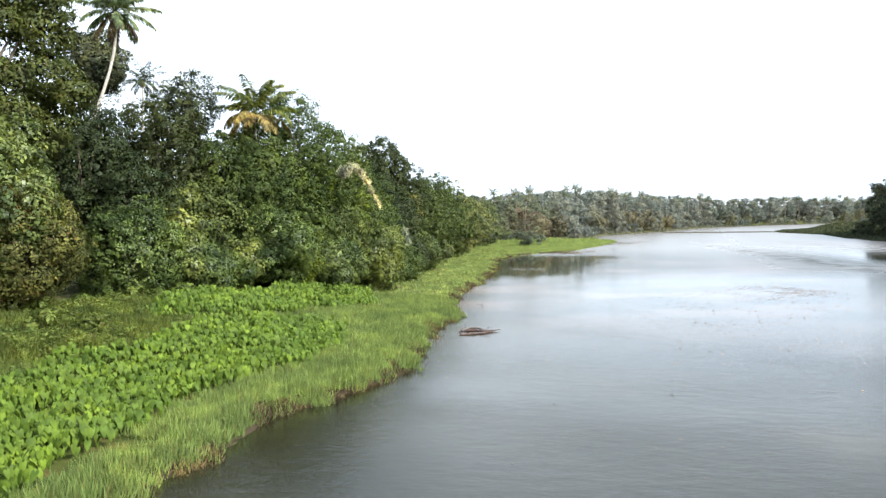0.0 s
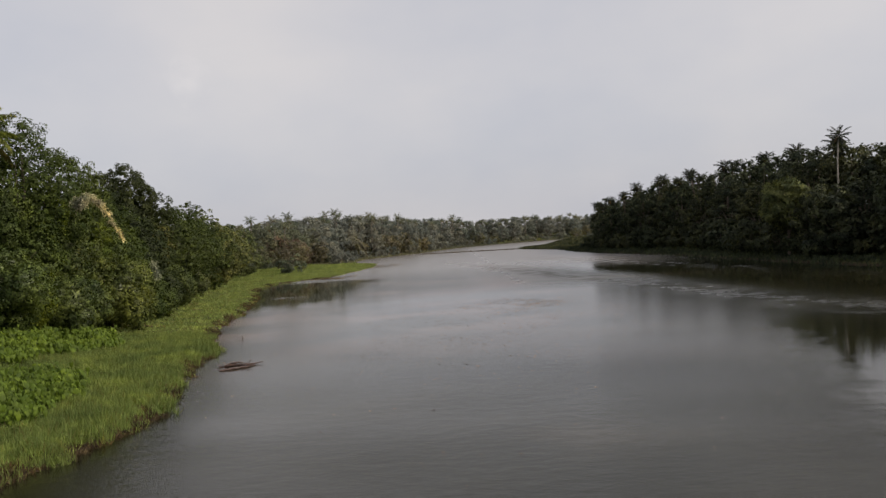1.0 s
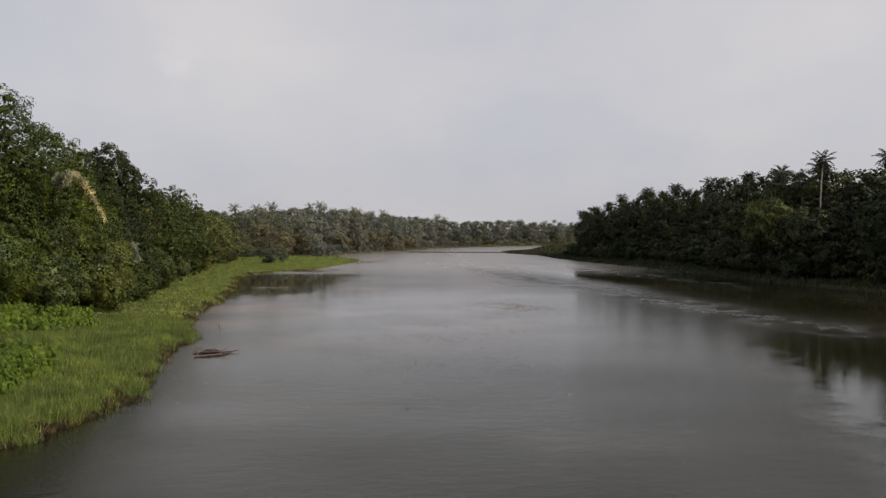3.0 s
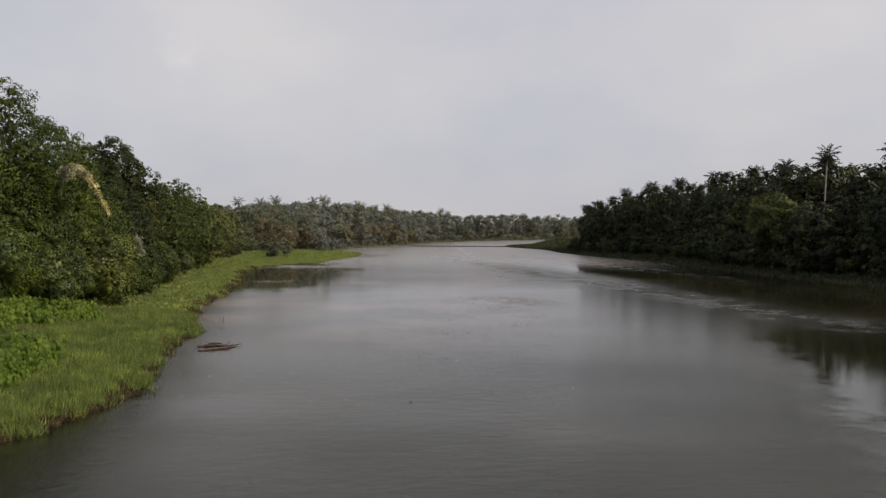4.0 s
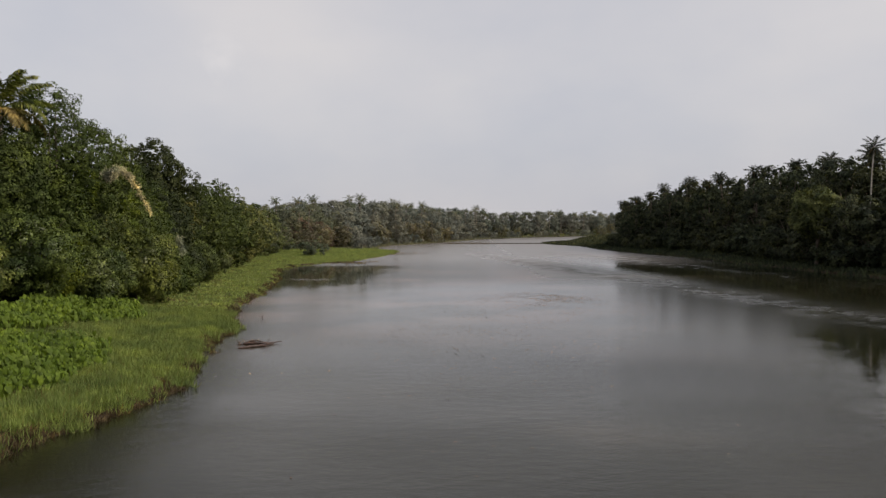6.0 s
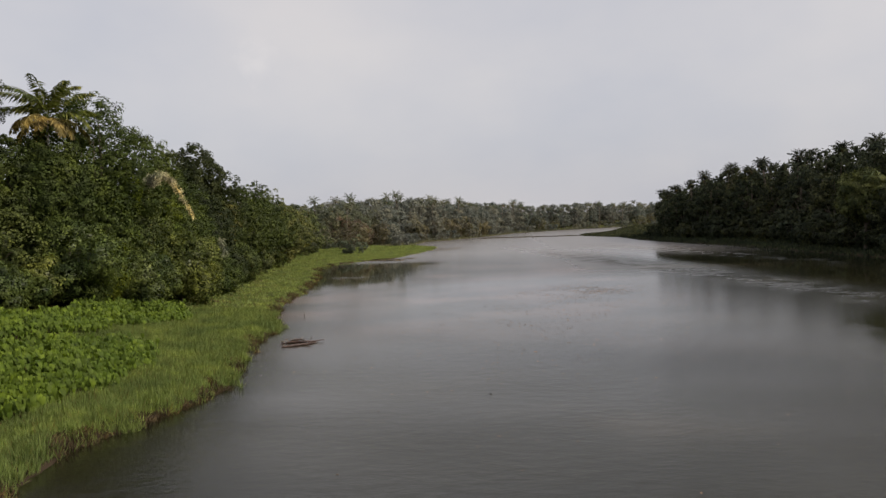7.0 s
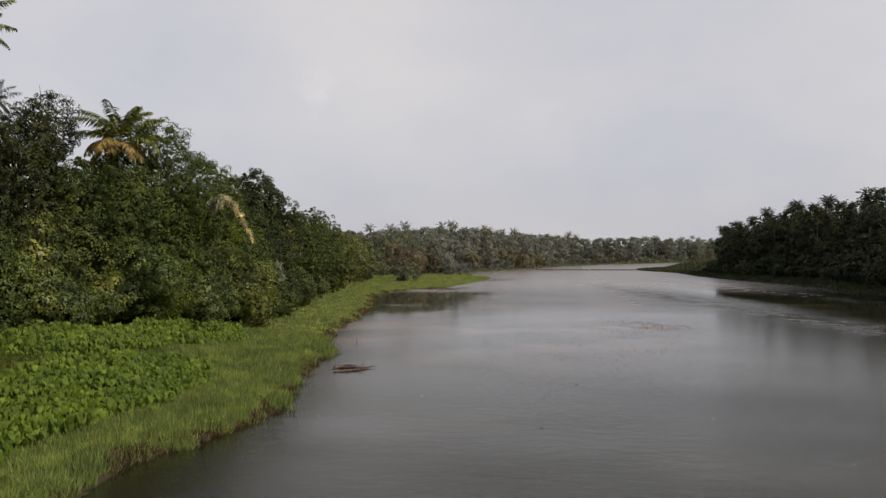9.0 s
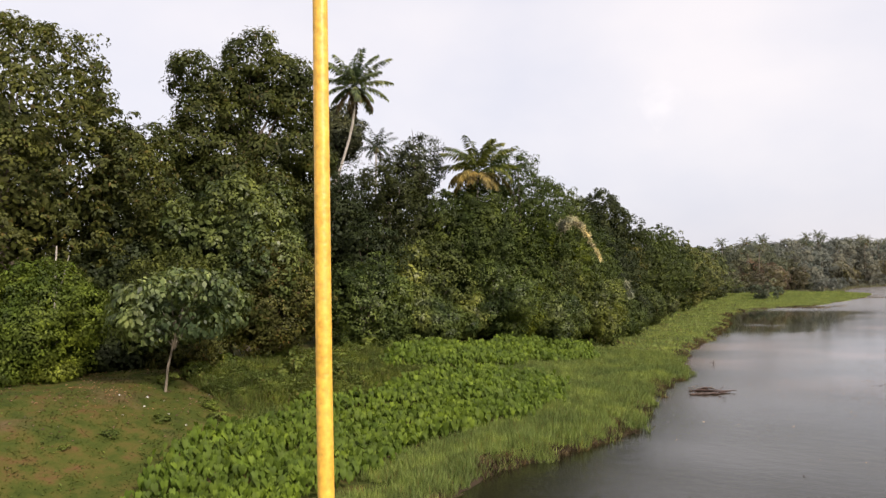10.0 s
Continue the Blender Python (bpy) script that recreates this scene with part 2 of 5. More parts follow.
# water: turbid, nearly calm, with wind-ruffled stretches and brown silt near the shoals
M_WATER, an, al = material("river_water")
a_out, a_b, a_geo = an.new("ShaderNodeOutputMaterial"), an.new("ShaderNodeBsdfPrincipled"), an.new("ShaderNodeNewGeometry")
a_pos = a_geo.outputs["Position"]
a_map = an.new("ShaderNodeMapping")
a_map.inputs["Scale"].default_value = (0.6, 1.0, 1.0)
al.new(a_pos, a_map.inputs["Vector"])
a_silt_glare = ramp_node(an, al, noise_node(an, al, 0.045, 5.0, a_map.outputs["Vector"]), [(0.42, (0.012, 0.012, 0.006)), (0.56, (0.019, 0.018, 0.009)), (0.72, (0.062, 0.052, 0.034))])
a_b.inputs["IOR"].default_value = 1.33
# the open stretch by the left bank is ruffled by wind; the far reach and the lee of the right bank lie calm
a_sep = an.new("ShaderNodeSeparateXYZ")
al.new(a_pos, a_sep.inputs[0])


def ramp_of(value, low, high):
    m = an.new("ShaderNodeMapRange")
    m.inputs["From Min"].default_value, m.inputs["From Max"].default_value = low, high
    al.new(value, m.inputs["Value"])
    return m.outputs[0]


def sum_of(a, factor, b):
    """a * factor + b"""
    m = an.new("ShaderNodeMath")
    m.operation = "MULTIPLY_ADD"
    for k, v in enumerate((a, factor, b)):
        if isinstance(v, (int, float)):
            m.inputs[k].default_value = v
        else:
            al.new(v, m.inputs[k])
    return m.outputs[0]


a_X, a_Y = a_sep.outputs["X"], a_sep.outputs["Y"]
# silt patches; their spread to the left bank stands in for reflected sky
a_shoal = sum_of(sum_of(ramp_of(a_Y, 46.0, 78.0), ramp_of(a_Y, 190.0, 130.0), 0.0), sum_of(ramp_of(a_X, -50.0, -36.0), ramp_of(a_X, 24.0, 10.0), 0.0), 0.0)
a_murk = ramp_node(an, al, noise_node(an, al, 0.11, 4.0, a_map.outputs["Vector"]), [(0.42, (0.05, 0.05, 0.05)), (0.62, (0.9, 0.9, 0.9))])
a_silt_glare = mix_node(an, al, ramp_of(a_Y, 150.0, 200.0), a_silt_glare, (0.170, 0.155, 0.145))   # sky reflection on the far reach, painted as a paler water colour
a_off = sum_of(a_Y, 0.22, a_X)
a_lee = sum_of(ramp_of(sum_of(sum_of(a_Y, -0.3, a_X), 1.0, sum_of(noise_node(an, al, 0.35, 5.0, a_pos, 0.6), 8.0, -4.0)), 7.0, 10.5), ramp_of(a_Y, 70.0, 54.0), 0.0)   # calm by the near wood
a_bank = sum_of(ramp_of(a_off, 57.0, 66.0), ramp_of(a_Y, 215.0, 145.0), 0.0)   # and under the right bank
a_right = sum_of(sum_of(a_lee, -1.0, 1.0), sum_of(a_bank, -1.0, 1.0), 0.0)
a_leftb = ramp_of(sum_of(sum_of(a_Y, 0.135, -5.7), 1.0, a_X), -21.0, -18.0)   # and so is a strip along the grass
a_open = sum_of(ramp_of(a_Y, 40.0, 54.0), ramp_of(a_Y, 122.0, 100.0), 0.0)
a_leftb = sum_of(sum_of(a_leftb, -1.0, 1.0), a_open, a_leftb)
a_pool = sum_of(ramp_of(a_X, -12.0, -20.0), sum_of(ramp_of(a_Y, 98.0, 114.0), ramp_of(a_Y, 172.0, 162.0), 0.0), 0.0)   # a still pool off the grass
a_pool = sum_of(a_pool, ramp_of(noise_node(an, al, 0.09, 5.0, a_pos, 0.6), 0.70, 0.57), 0.0)
# the tint is left out of the pool so tree reflections stay dark
al.new(mix_node(an, al, sum_of(sum_of(a_shoal, a_murk, 0.0), sum_of(a_pool, -1.0, 1.0), 0.0), a_silt_glare, (0.120, 0.086, 0.068)), a_b.inputs["Base Color"])
a_wind = sum_of(sum_of(a_right, a_leftb, 0.0), sum_of(a_pool, -1.0, 1.0), 0.0)
a_st = an.new("ShaderNodeMapping")
a_st.inputs["Scale"].default_value = (0.10, 0.19, 1.0)
al.new(a_pos, a_st.inputs["Vector"])
a_streak = noise_node(an, al, 1.0, 7.0, a_st.outputs["Vector"], 0.62)
a_base = ramp_node(an, al, a_streak, [(0.42, (0.040, 0.040, 0.040)), (0.62, (0.052, 0.052, 0.052))])
a_fine = noise_node(an, al, 0.24, 8.0, a_pos, 0.68)
a_gust = ramp_node(an, al, a_fine, [(0.45, (0, 0, 0)), (0.60, (0.22, 0.22, 0.22))])
# two wind-scuffed bands lie along the right bank, with still water between them
a_bands = sum_of(ramp_of(a_off, 46.0, 51.0), ramp_of(a_off, 58.0, 52.0), sum_of(ramp_of(a_off, 71.0, 76.0), ramp_of(a_off, 86.0, 81.0), 0.0))
a_reach = sum_of(ramp_of(a_Y, 42.0, 62.0), ramp_of(a_Y, 250.0, 190.0), 0.0)
a_side = sum_of(ramp_of(sum_of(sum_of(a_Y, 0.135, -5.7), 1.0, a_X), -5.0, -12.0), sum_of(ramp_of(a_Y, 40.0, 62.0), ramp_of(a_Y, 116.0, 102.0), 0.0), 0.0)
a_force = sum_of(a_side, 0.13, sum_of(ramp_of(a_Y, 104.0, 126.0), 0.14, sum_of(ramp_of(a_X, 4.0, 18.0), 0.07, 0.05)))   # the breeze reaches the left shore
a_ruf = sum_of(a_wind, a_force, a_base)
al.new(sum_of(sum_of(a_bands, a_reach, 0.0), a_gust, a_ruf), a_b.inputs["Roughness"])
a_w1, a_w2 = noise_node(an, al, 1.3, 4.0, a_map.outputs["Vector"]), noise_node(an, al, 6.0, 4.0, a_map.outputs["Vector"], 0.7)
a_sum = an.new("ShaderNodeMath")
a_sum.operation = "MULTIPLY_ADD"
al.new(a_w2, a_sum.inputs[0])
a_sum.inputs[1].default_value = 0.55
al.new(a_w1, a_sum.inputs[2])
a_amp = an.new("ShaderNodeMath")
a_amp.operation = "MULTIPLY"
al.new(a_sum.outputs[0], a_amp.inputs[0])
al.new(ramp_node(an, al, noise_node(an, al, 0.03, 3.0, a_map.outputs["Vector"]), [(0.4, (0.25, 0.25, 0.25)), (0.62, (1, 1, 1))]), a_amp.inputs[1])
a_bump = an.new("ShaderNodeBump")
a_bump.inputs["Strength"].default_value, a_bump.inputs["Distance"].default_value = 0.8, 0.06
al.new(sum_of(a_amp.outputs[0], sum_of(sum_of(a_wind, 0.85, 0.15), sum_of(ramp_of(a_Y, 52.0, 26.0), 0.6, sum_of(ramp_of(a_Y, 84.0, 30.0), 0.85, 0.04)), 0.0), 0.0), a_bump.inputs["Height"])
al.new(a_bump.outputs[0], a_b.inputs["Normal"])
al.new(a_b.outputs[0], a_out.inputs["Surface"])


# ---- mesh helpers ----
def mesh_of(name, verts, faces, mat, smooth=False, normals=None):
    """A mesh from arrays of corners and of triangles or quads."""
    verts, faces = np.asarray(verts, np.float32), np.asarray(faces, np.int32)
    k = faces.shape[1]
    me = bpy.data.meshes.new(name)
    me.vertices.add(len(verts))
    me.vertices.foreach_set("co", verts.ravel())
    me.loops.add(faces.size)
    me.loops.foreach_set("vertex_index", faces.ravel())
    me.polygons.add(len(faces))
    me.polygons.foreach_set("loop_start", np.arange(0, faces.size, k, dtype=np.int32))
    if smooth:
        me.polygons.foreach_set("use_smooth", np.ones(len(faces), bool))
    me.materials.append(mat)
    me.update(calc_edges=True)
    if normals is not None:
        me.shade_smooth()
        me.normals_split_custom_set_from_vertices(normals)
    return me


def child(name, me, parent, label=""):
    ob = new(name, me)
    ob.parent = parent
    return tagged(ob, label)


def part(name, bm, mat, parent, label=""):
    """Links a bmesh as one mesh object under a thing."""
    me = bpy.data.meshes.new(name)
    bm.to_mesh(me)
    bm.free()
    me.materials.append(mat)
    return child(name, me, parent, label)


def unit(v):
    return v / np.maximum(np.linalg.norm(v, axis=-1, keepdims=True), 1e-9)


def blades(base, along, face, length, width):
    """Leaves folded along the midrib: two triangles each."""
    along = unit(along)
    side = unit(np.cross(along, face))
    up = np.cross(side, along)
    length, width = np.broadcast_to(length, len(base))[:, None], np.broadcast_to(width, len(base))[:, None]
    mid = base + along * length * 0.45 + up * width * 0.18
    tip = base + along * length - up * length * 0.08
    v = np.stack([base, mid - side * width / 2, tip, mid + side * width / 2], 1).reshape(-1, 3)
    q = np.arange(len(base), dtype=np.int32)[:, None] * 4
    f = np.stack([q + [0, 2, 1], q + [0, 3, 2]], 1).reshape(-1, 3)
    return v, f


def tube(points, radii, sides=7):
    """A tapered limb through the points."""
    points, radii = np.asarray(points, float), np.asarray(radii, float)
    way = unit(np.gradient(points, axis=0))
    a = unit(np.cross(way, [0.31, 0.95, 0.07]))
    b = np.cross(way, a)
    ang = np.linspace(0, 2 * np.pi, sides, endpoint=False)
    ring = np.cos(ang)[None, :, None] * a[:, None] + np.sin(ang)[None, :, None] * b[:, None]
    v = (points[:, None] + ring * radii[:, None, None]).reshape(-1, 3)
    n = len(points)
    i, j = np.meshgrid(np.arange(n - 1), np.arange(sides), indexing="ij")
    i, j, k = i.ravel(), j.ravel(), (j.ravel() + 1) % sides
    f = np.stack([i * sides + j, i * sides + k, (i + 1) * sides + k, (i + 1) * sides + j], 1)
    return v, f


def joined(pieces):
    vs, fs, n = [], [], 0
    for v, f in pieces:
        vs.append(v)
        fs.append(f + n)
        n += len(v)
    return np.concatenate(vs), np.concatenate(fs)


# ---- the lie of the land ----
LEFT_BANK = [(-17, -600), (-16, -60), (-16.8, 10), (-17.7, 24), (-19.2, 29.3), (-17.9, 32), (-16.8, 36.5), (-16.3, 41), (-18.2, 47.5), (-20.2, 56), (-20.0, 62), (-25.6, 78), (-28.5, 100),
             (-33, 125), (-40, 153), (-40, 174), (-30, 187), (-24.5, 235), (-25.5, 262), (-37, 285), (-38, 328), (-29, 350), (-18, 374), (-9, 408), (4, 456), (37, 500), (92, 536), (220, 640), (420, 740), (2400, 1300)]
RIGHT_BANK = [(105, -600), (100, -60), (94, 0), (87, 35), (79, 62), (72, 84), (66, 106), (61, 130), (58, 160), (55, 192), (49, 224), (45, 257), (45, 296), (36, 330), (33, 344),
              (44, 362), (75, 400), (130, 470), (200, 530), (420, 620), (2400, 1000)]


def smooth_step(v):
    v = np.clip(v, 0, 1)
    return v * v * (3 - 2 * v)


def wobble(x, y, s, k):
    return (np.sin(x * 1.7 / s + k) * np.cos(y * 1.3 / s - k) + 0.6 * np.sin((x + y) * 2.9 / s + 2 * k) + 0.4 * np.cos((x - 1.6 * y) * 4.7 / s + k)) / 2


def shore(x, y):
    """Distance from the water's edge: more than 0 on land, less in the river."""
    x, y = np.asarray(x, float), np.asarray(y, float)
    ring = np.array(LEFT_BANK + RIGHT_BANK[::-1], float)
    best, inside = np.full(x.shape, 1e9), np.zeros(x.shape, bool)
    for (ax, ay), (bx, by) in zip(ring, np.roll(ring, -1, 0)):
        dx, dy = bx - ax, by - ay
        t = np.clip(((x - ax) * dx + (y - ay) * dy) / (dx * dx + dy * dy), 0, 1)
        best = np.minimum(best, np.hypot(x - ax - t * dx, y - ay - t * dy))
        cross = (ay > y) != (by > y)
        inside ^= cross & (x < (bx - ax) * (y - ay) / (by - ay + 1e-12) + ax)
    s = np.where(inside, -best, best)
    return s + 0.7 * wobble(x, y, 4.0, 0.7) + 0.5 * wobble(x, y, 1.5, 2.0)


def ground_z(x, y):
    x, y = np.asarray(x, float), np.asarray(y, float)
    s = shore(x, y)
    z = (0.42 - 0.2 * smooth_step((y - 90) / 60)) * smooth_step(s / 1.3) + (1.2 * smooth_step((s - 6) / 10) + 1.6 * smooth_step((s - 11) / 12)) * (1 - 0.8 * smooth_step((y - 140) / 60) * smooth_step((350 - y) / 30) * (x < 0))
    z += 0.9 * smooth_step((-28 - x) / 9) * smooth_step((40 - y) / 13)
    z += smooth_step(s / 6) * 0.12 * wobble(x, y, 6.0, 1.1) + 0.03 * wobble(x, y, 1.1, 0.3) * (s > 0.3)
    z = np.where(s < 0, np.maximum(-1.5, s * 0.35), z)
    # a low mud bar that closes the reach
    t = np.clip((x + 20) / 58, 0, 1)
    bar = np.hypot(np.maximum(0, np.abs(x - 10) - 22), (y - (368 - 22 * t)) * 0.3)
    return np.maximum(z, 0.30 - 0.12 * bar)


def ground_at(x, y):
    return float(ground_z(np.array([x]), np.array([y]))[0])


def steps(parts):
    out = []
    for a, b, d in parts:
        out += list(np.arange(a, b, d))
    return np.array(out + [parts[-1][1]], float)


gx = steps([(-2500, -300, 200), (-300, -120, 20), (-120, -64, 4), (-64, -14, 0.8), (-14, 36, 3.0), (36, 92, 1.8), (92, 140, 7), (140, 500, 30), (500, 2500, 200)])
gy = steps([(-600, -60, 90), (-60, 6, 6), (6, 110, 0.9), (110, 300, 2.5), (300, 480, 5), (480, 760, 20), (760, 3000, 220)])
GX, GY = np.meshgrid(gx, gy, indexing="ij")
gi, gj = np.meshgrid(np.arange(len(gx) - 1), np.arange(len(gy) - 1), indexing="ij")
gq = (gi * len(gy) + gj).ravel()
ground = new("ground", mesh_of("ground", np.stack([GX, GY, ground_z(GX, GY)], -1).reshape(-1, 3), np.stack([gq, gq + len(gy), gq + len(gy) + 1, gq + 1], 1), M_GROUND, True))
tagged(ground, "green and reddish-brown earthen riverbank sloping to the water", "ground", kind="structure")

wv = [(x, y, 0.0) for x in (-90, 600, 2450) for y in (-590, 300, 1290)]
water = new("water", mesh_of("water", wv, [(0, 3, 4, 1), (1, 4, 5, 2), (3, 6, 7, 4), (4, 7, 8, 5)], M_WATER))
tagged(water, "calm grey-brown river water reflecting the hazy sky", "river", kind="structure")


# ---- trees ----
def crown(rng, lobes, twigs, leaf, per=7, droop=0.35, reach=0.5, crisp=0.4):
    """Sprays of leaves, each a small dome, over the outside of many lobes, ragged, with gaps."""
    lobes = np.asarray(lobes, float)
    c, r = lobes[:, :3], lobes[:, 3:]
    area = (r[:, 0] * r[:, 1] + r[:, 0] * r[:, 2]) ** 0.9
    sprays = max(20, twigs // 5)
    pick = rng.choice(len(lobes), sprays * 2, p=area / area.sum())
    d = unit(rng.normal(size=(len(pick), 3)))
    depth = 0.99 - np.abs(rng.normal(0, 0.15, len(pick))) + (rng.random(len(pick)) < 0.2) * rng.random(len(pick)) * 0.25
    p = c[pick] + d * r[pick] * depth[:, None]
    keep = np.ones(len(p), bool)
    for k in range(len(lobes)):
        q = (((p - c[k]) / (r[k] * 0.80)) ** 2).sum(-1) < 1
        keep &= ~(q & (pick != k))
    p, d = p[keep][:sprays], d[keep][:sprays]
    many = per * 5
    n = len(p) * many
    size = reach * np.repeat(rng.uniform(0.7, 2.5, (len(p), 1)), many, 0)
    axis = np.repeat(unit(d * 0.8 + [0, 0, 0.55] + rng.normal(0, 0.25, p.shape)), many, 0)
    way = unit(axis * 0.75 + unit(rng.normal(size=(n, 3))))
    base = np.repeat(p, many, 0) + way * size * (0.75 + 0.35 * rng.random((n, 1))) * [1, 1, 0.75]
    face = unit(way + [0, 0, 0.25] + rng.normal(0, 0.16, (n, 3)))
    along = rng.normal(0, 0.6, (n, 3)) + [0, 0, -droop]
    along = along - face * (along * face).sum(1, keepdims=True) * 0.8
    big = leaf * (0.65 + 0.7 * rng.random(n))
    soft = unit((way * 0.55 + np.repeat(d, many, 0) * 0.75) * (1.2 - crisp) + face * crisp)
    return (*blades(base, along, face, big, big * 0.62), np.repeat(soft, 4, 0))


def lobes_for(rng, height, low, rx, ry, count, tall=1.0, size=0.36):
    cz, rz = (height + low) / 2, (height - low) / 2
    out = [(0, 0, cz, rx * 0.62, ry * 0.62, rz * 0.70)]
    for k in range(count):
        h = 1 - 1.75 * (k + 0.5) / count
        a = k * 2.39996 + rng.uniform(-0.4, 0.4)
        w = math.sqrt(max(0.0, 1 - h * h)) if h > -0.2 else 0.97 - 0.25 * abs(h)
        s = size * rng.uniform(0.55, 1.4)
        f = rng.uniform(0.56, 1.26) * (1 - s * 0.66)
        m = (rx + ry) / 2
        out.append((rx * w * f * math.cos(a), ry * w * f * math.sin(a), cz + rz * h * (1 - s * 0.7), m * s, m * s, min(m * s * tall * rng.uniform(0.8, 1.15), rz)))
    return out


def broadleaf(name, label, seed, height, low, rx, ry, count, twigs, leaf, mat, tall=1.0, size=0.36, per=7, droop=0.35, reach=0.5, trunk=0.0, group="", bark=None, shift=(0, 0), crisp=0.4, blobs=None):
    """A tree or shrub at the origin: trunk with limbs and a crown of leaves."""
    rng = np.random.default_rng(seed)
    top = tagged(new(name), label, "creeper" if name == "creeper" else "shrub" if "bush" in name or "shrub" in name else "tree", group)
    lobes = [(c[0] + shift[0], c[1] + shift[1], *c[2:]) for c in lobes_for(rng, height, low, rx, ry, count, tall, size)]
    if blobs:   # a crown of separate heads, each ringed by smaller ones
        lobes = [(x, y, z, r * 0.8, r * 0.8, r * 0.72) for x, y, z, r in blobs]
        for x, y, z, r in blobs:
            for k in range(6):
                d = unit(rng.normal(size=3) + [0, 0, 0.25]) * r * rng.uniform(0.55, 0.85)
                q = r * rng.uniform(0.28, 0.5)
                lobes.append((x + d[0], y + d[1], z + d[2] * 0.9, q, q, q * 0.9))
    tr = trunk or height * 0.018
    fork = max(low * 1.02, height * 0.25)
    lean = rng.normal(0, 0.03 * height, 2) + np.array(shift)
    stem = [(0, 0, -0.6), (lean[0] * 0.2, lean[1] * 0.2, fork * 0.5), (lean[0] * 0.5, lean[1] * 0.5, fork), (lean[0], lean[1], (height + fork) / 2), (lean[0], lean[1], height * 0.9)]
    pieces = [tube(stem, [tr * 1.3, tr, tr * 0.85, tr * 0.5, tr * 0.1], 8)]
    for c in (lobes[:len(blobs)] if blobs else lobes[1::max(1, count // 9)]):
        e = np.array(c[:3])
        s = np.array([lean[0] * 0.5, lean[1] * 0.5, min(fork * rng.uniform(0.8, 1.3), e[2] - 0.1)])
        m = (s + e) / 2 + [0, 0, 0.06 * height]
        pieces.append(tube([s, m, e], [tr * 0.5, tr * 0.3, tr * 0.1], 5))
    child("trunk", mesh_of("trunk", *joined(pieces), bark or M_BARK, True), top)
    v, f, soft = crown(rng, lobes, twigs, leaf, per, droop, reach, crisp)
    if twigs > 1000 and not blobs:
        n = count * 25 + int(rx * ry * 70)
        d = unit(rng.normal(size=(n, 3)))
        p = d * rng.random((n, 1)) ** 0.4 * [rx * 0.84, ry * 0.84, (height - low) * 0.44] + [shift[0], shift[1], (height + low) / 2]
        v2, f2 = blades(p, rng.normal(size=(n, 3)) + [0, 0, -droop], d + rng.normal(0, 0.3, (n, 3)), leaf * 2.0, leaf * 1.3)
        v, f, soft = np.concatenate([v, v2]), np.concatenate([f, f2 + len(v)]), np.concatenate([soft, np.repeat(d, 4, 0)])
    child("crown", mesh_of("crown", v, f, mat, True, soft), top)
    return top


def stand(ob, x, y, turn=0.0, scale=1.0, sink=0.1):
    ob.matrix_basis = Matrix.LocRotScale((x, y, ground_at(x, y) - sink), Euler((0, 0, radians(turn))), (scale, scale, scale))
    return ob


def stand_copy(ob, x, y, turn, scale, tall=1.0):
    return copy_thing(ob, Matrix.LocRotScale((x, y, ground_at(x, y) - 0.1), Euler((0, 0, radians(turn))), (scale / ob.scale[0], scale / ob.scale[1], scale * tall / ob.scale[2])))


def frond(rng, length, rise, pairs, leaflet, sag=1.0, thin=0.09):
    """A feather leaf along +x that starts at the angle rise and bends over; ragged leaflets hang from its rib."""
    t = np.linspace(0, 1, pairs + 1)
    ang = radians(rise) - sag * (radians(rise) * 0.5 + 1.15) * t ** 1.3
    step = length / pairs
    x = np.concatenate([[0], np.cumsum(np.cos(ang[:-1]) * step)])
    z = np.concatenate([[0], np.cumsum(np.sin(ang[:-1]) * step)])
    rib = np.stack([x, rng.uniform(-0.06, 0.06) * length * t ** 2, z], 1)
    way = unit(np.gradient(rib, axis=0))
    up = np.stack([-way[:, 2], way[:, 1] * 0, way[:, 0]], 1)
    first = max(1, pairs // 6)
    got = []
    for side in (-1, 1):
        keep = np.arange(first, pairs + 1)
        keep = keep[rng.random(len(keep)) > 0.06]
        p, w, u = rib[keep], way[keep], up[keep]
        s = 0.15 + 0.85 * (keep - first) / (pairs - first)
        size = leaflet * np.sin(np.pi * np.clip(s * 0.9 + 0.05, 0, 1)) ** 0.5 * rng.uniform(0.7, 1.12, len(p))
        y = np.array([0.0, side, 0.0])
        along = y * 0.7 + w * 0.6 - u * 0.1 + [0, 0, -0.62] + rng.normal(0, 0.16, p.shape)
        got.append(blades(p, along, u + rng.normal(0, 0.25, p.shape), size, leaflet * thin + 0.015 if pairs > 12 else leaflet * 0.26))
    return rib, got


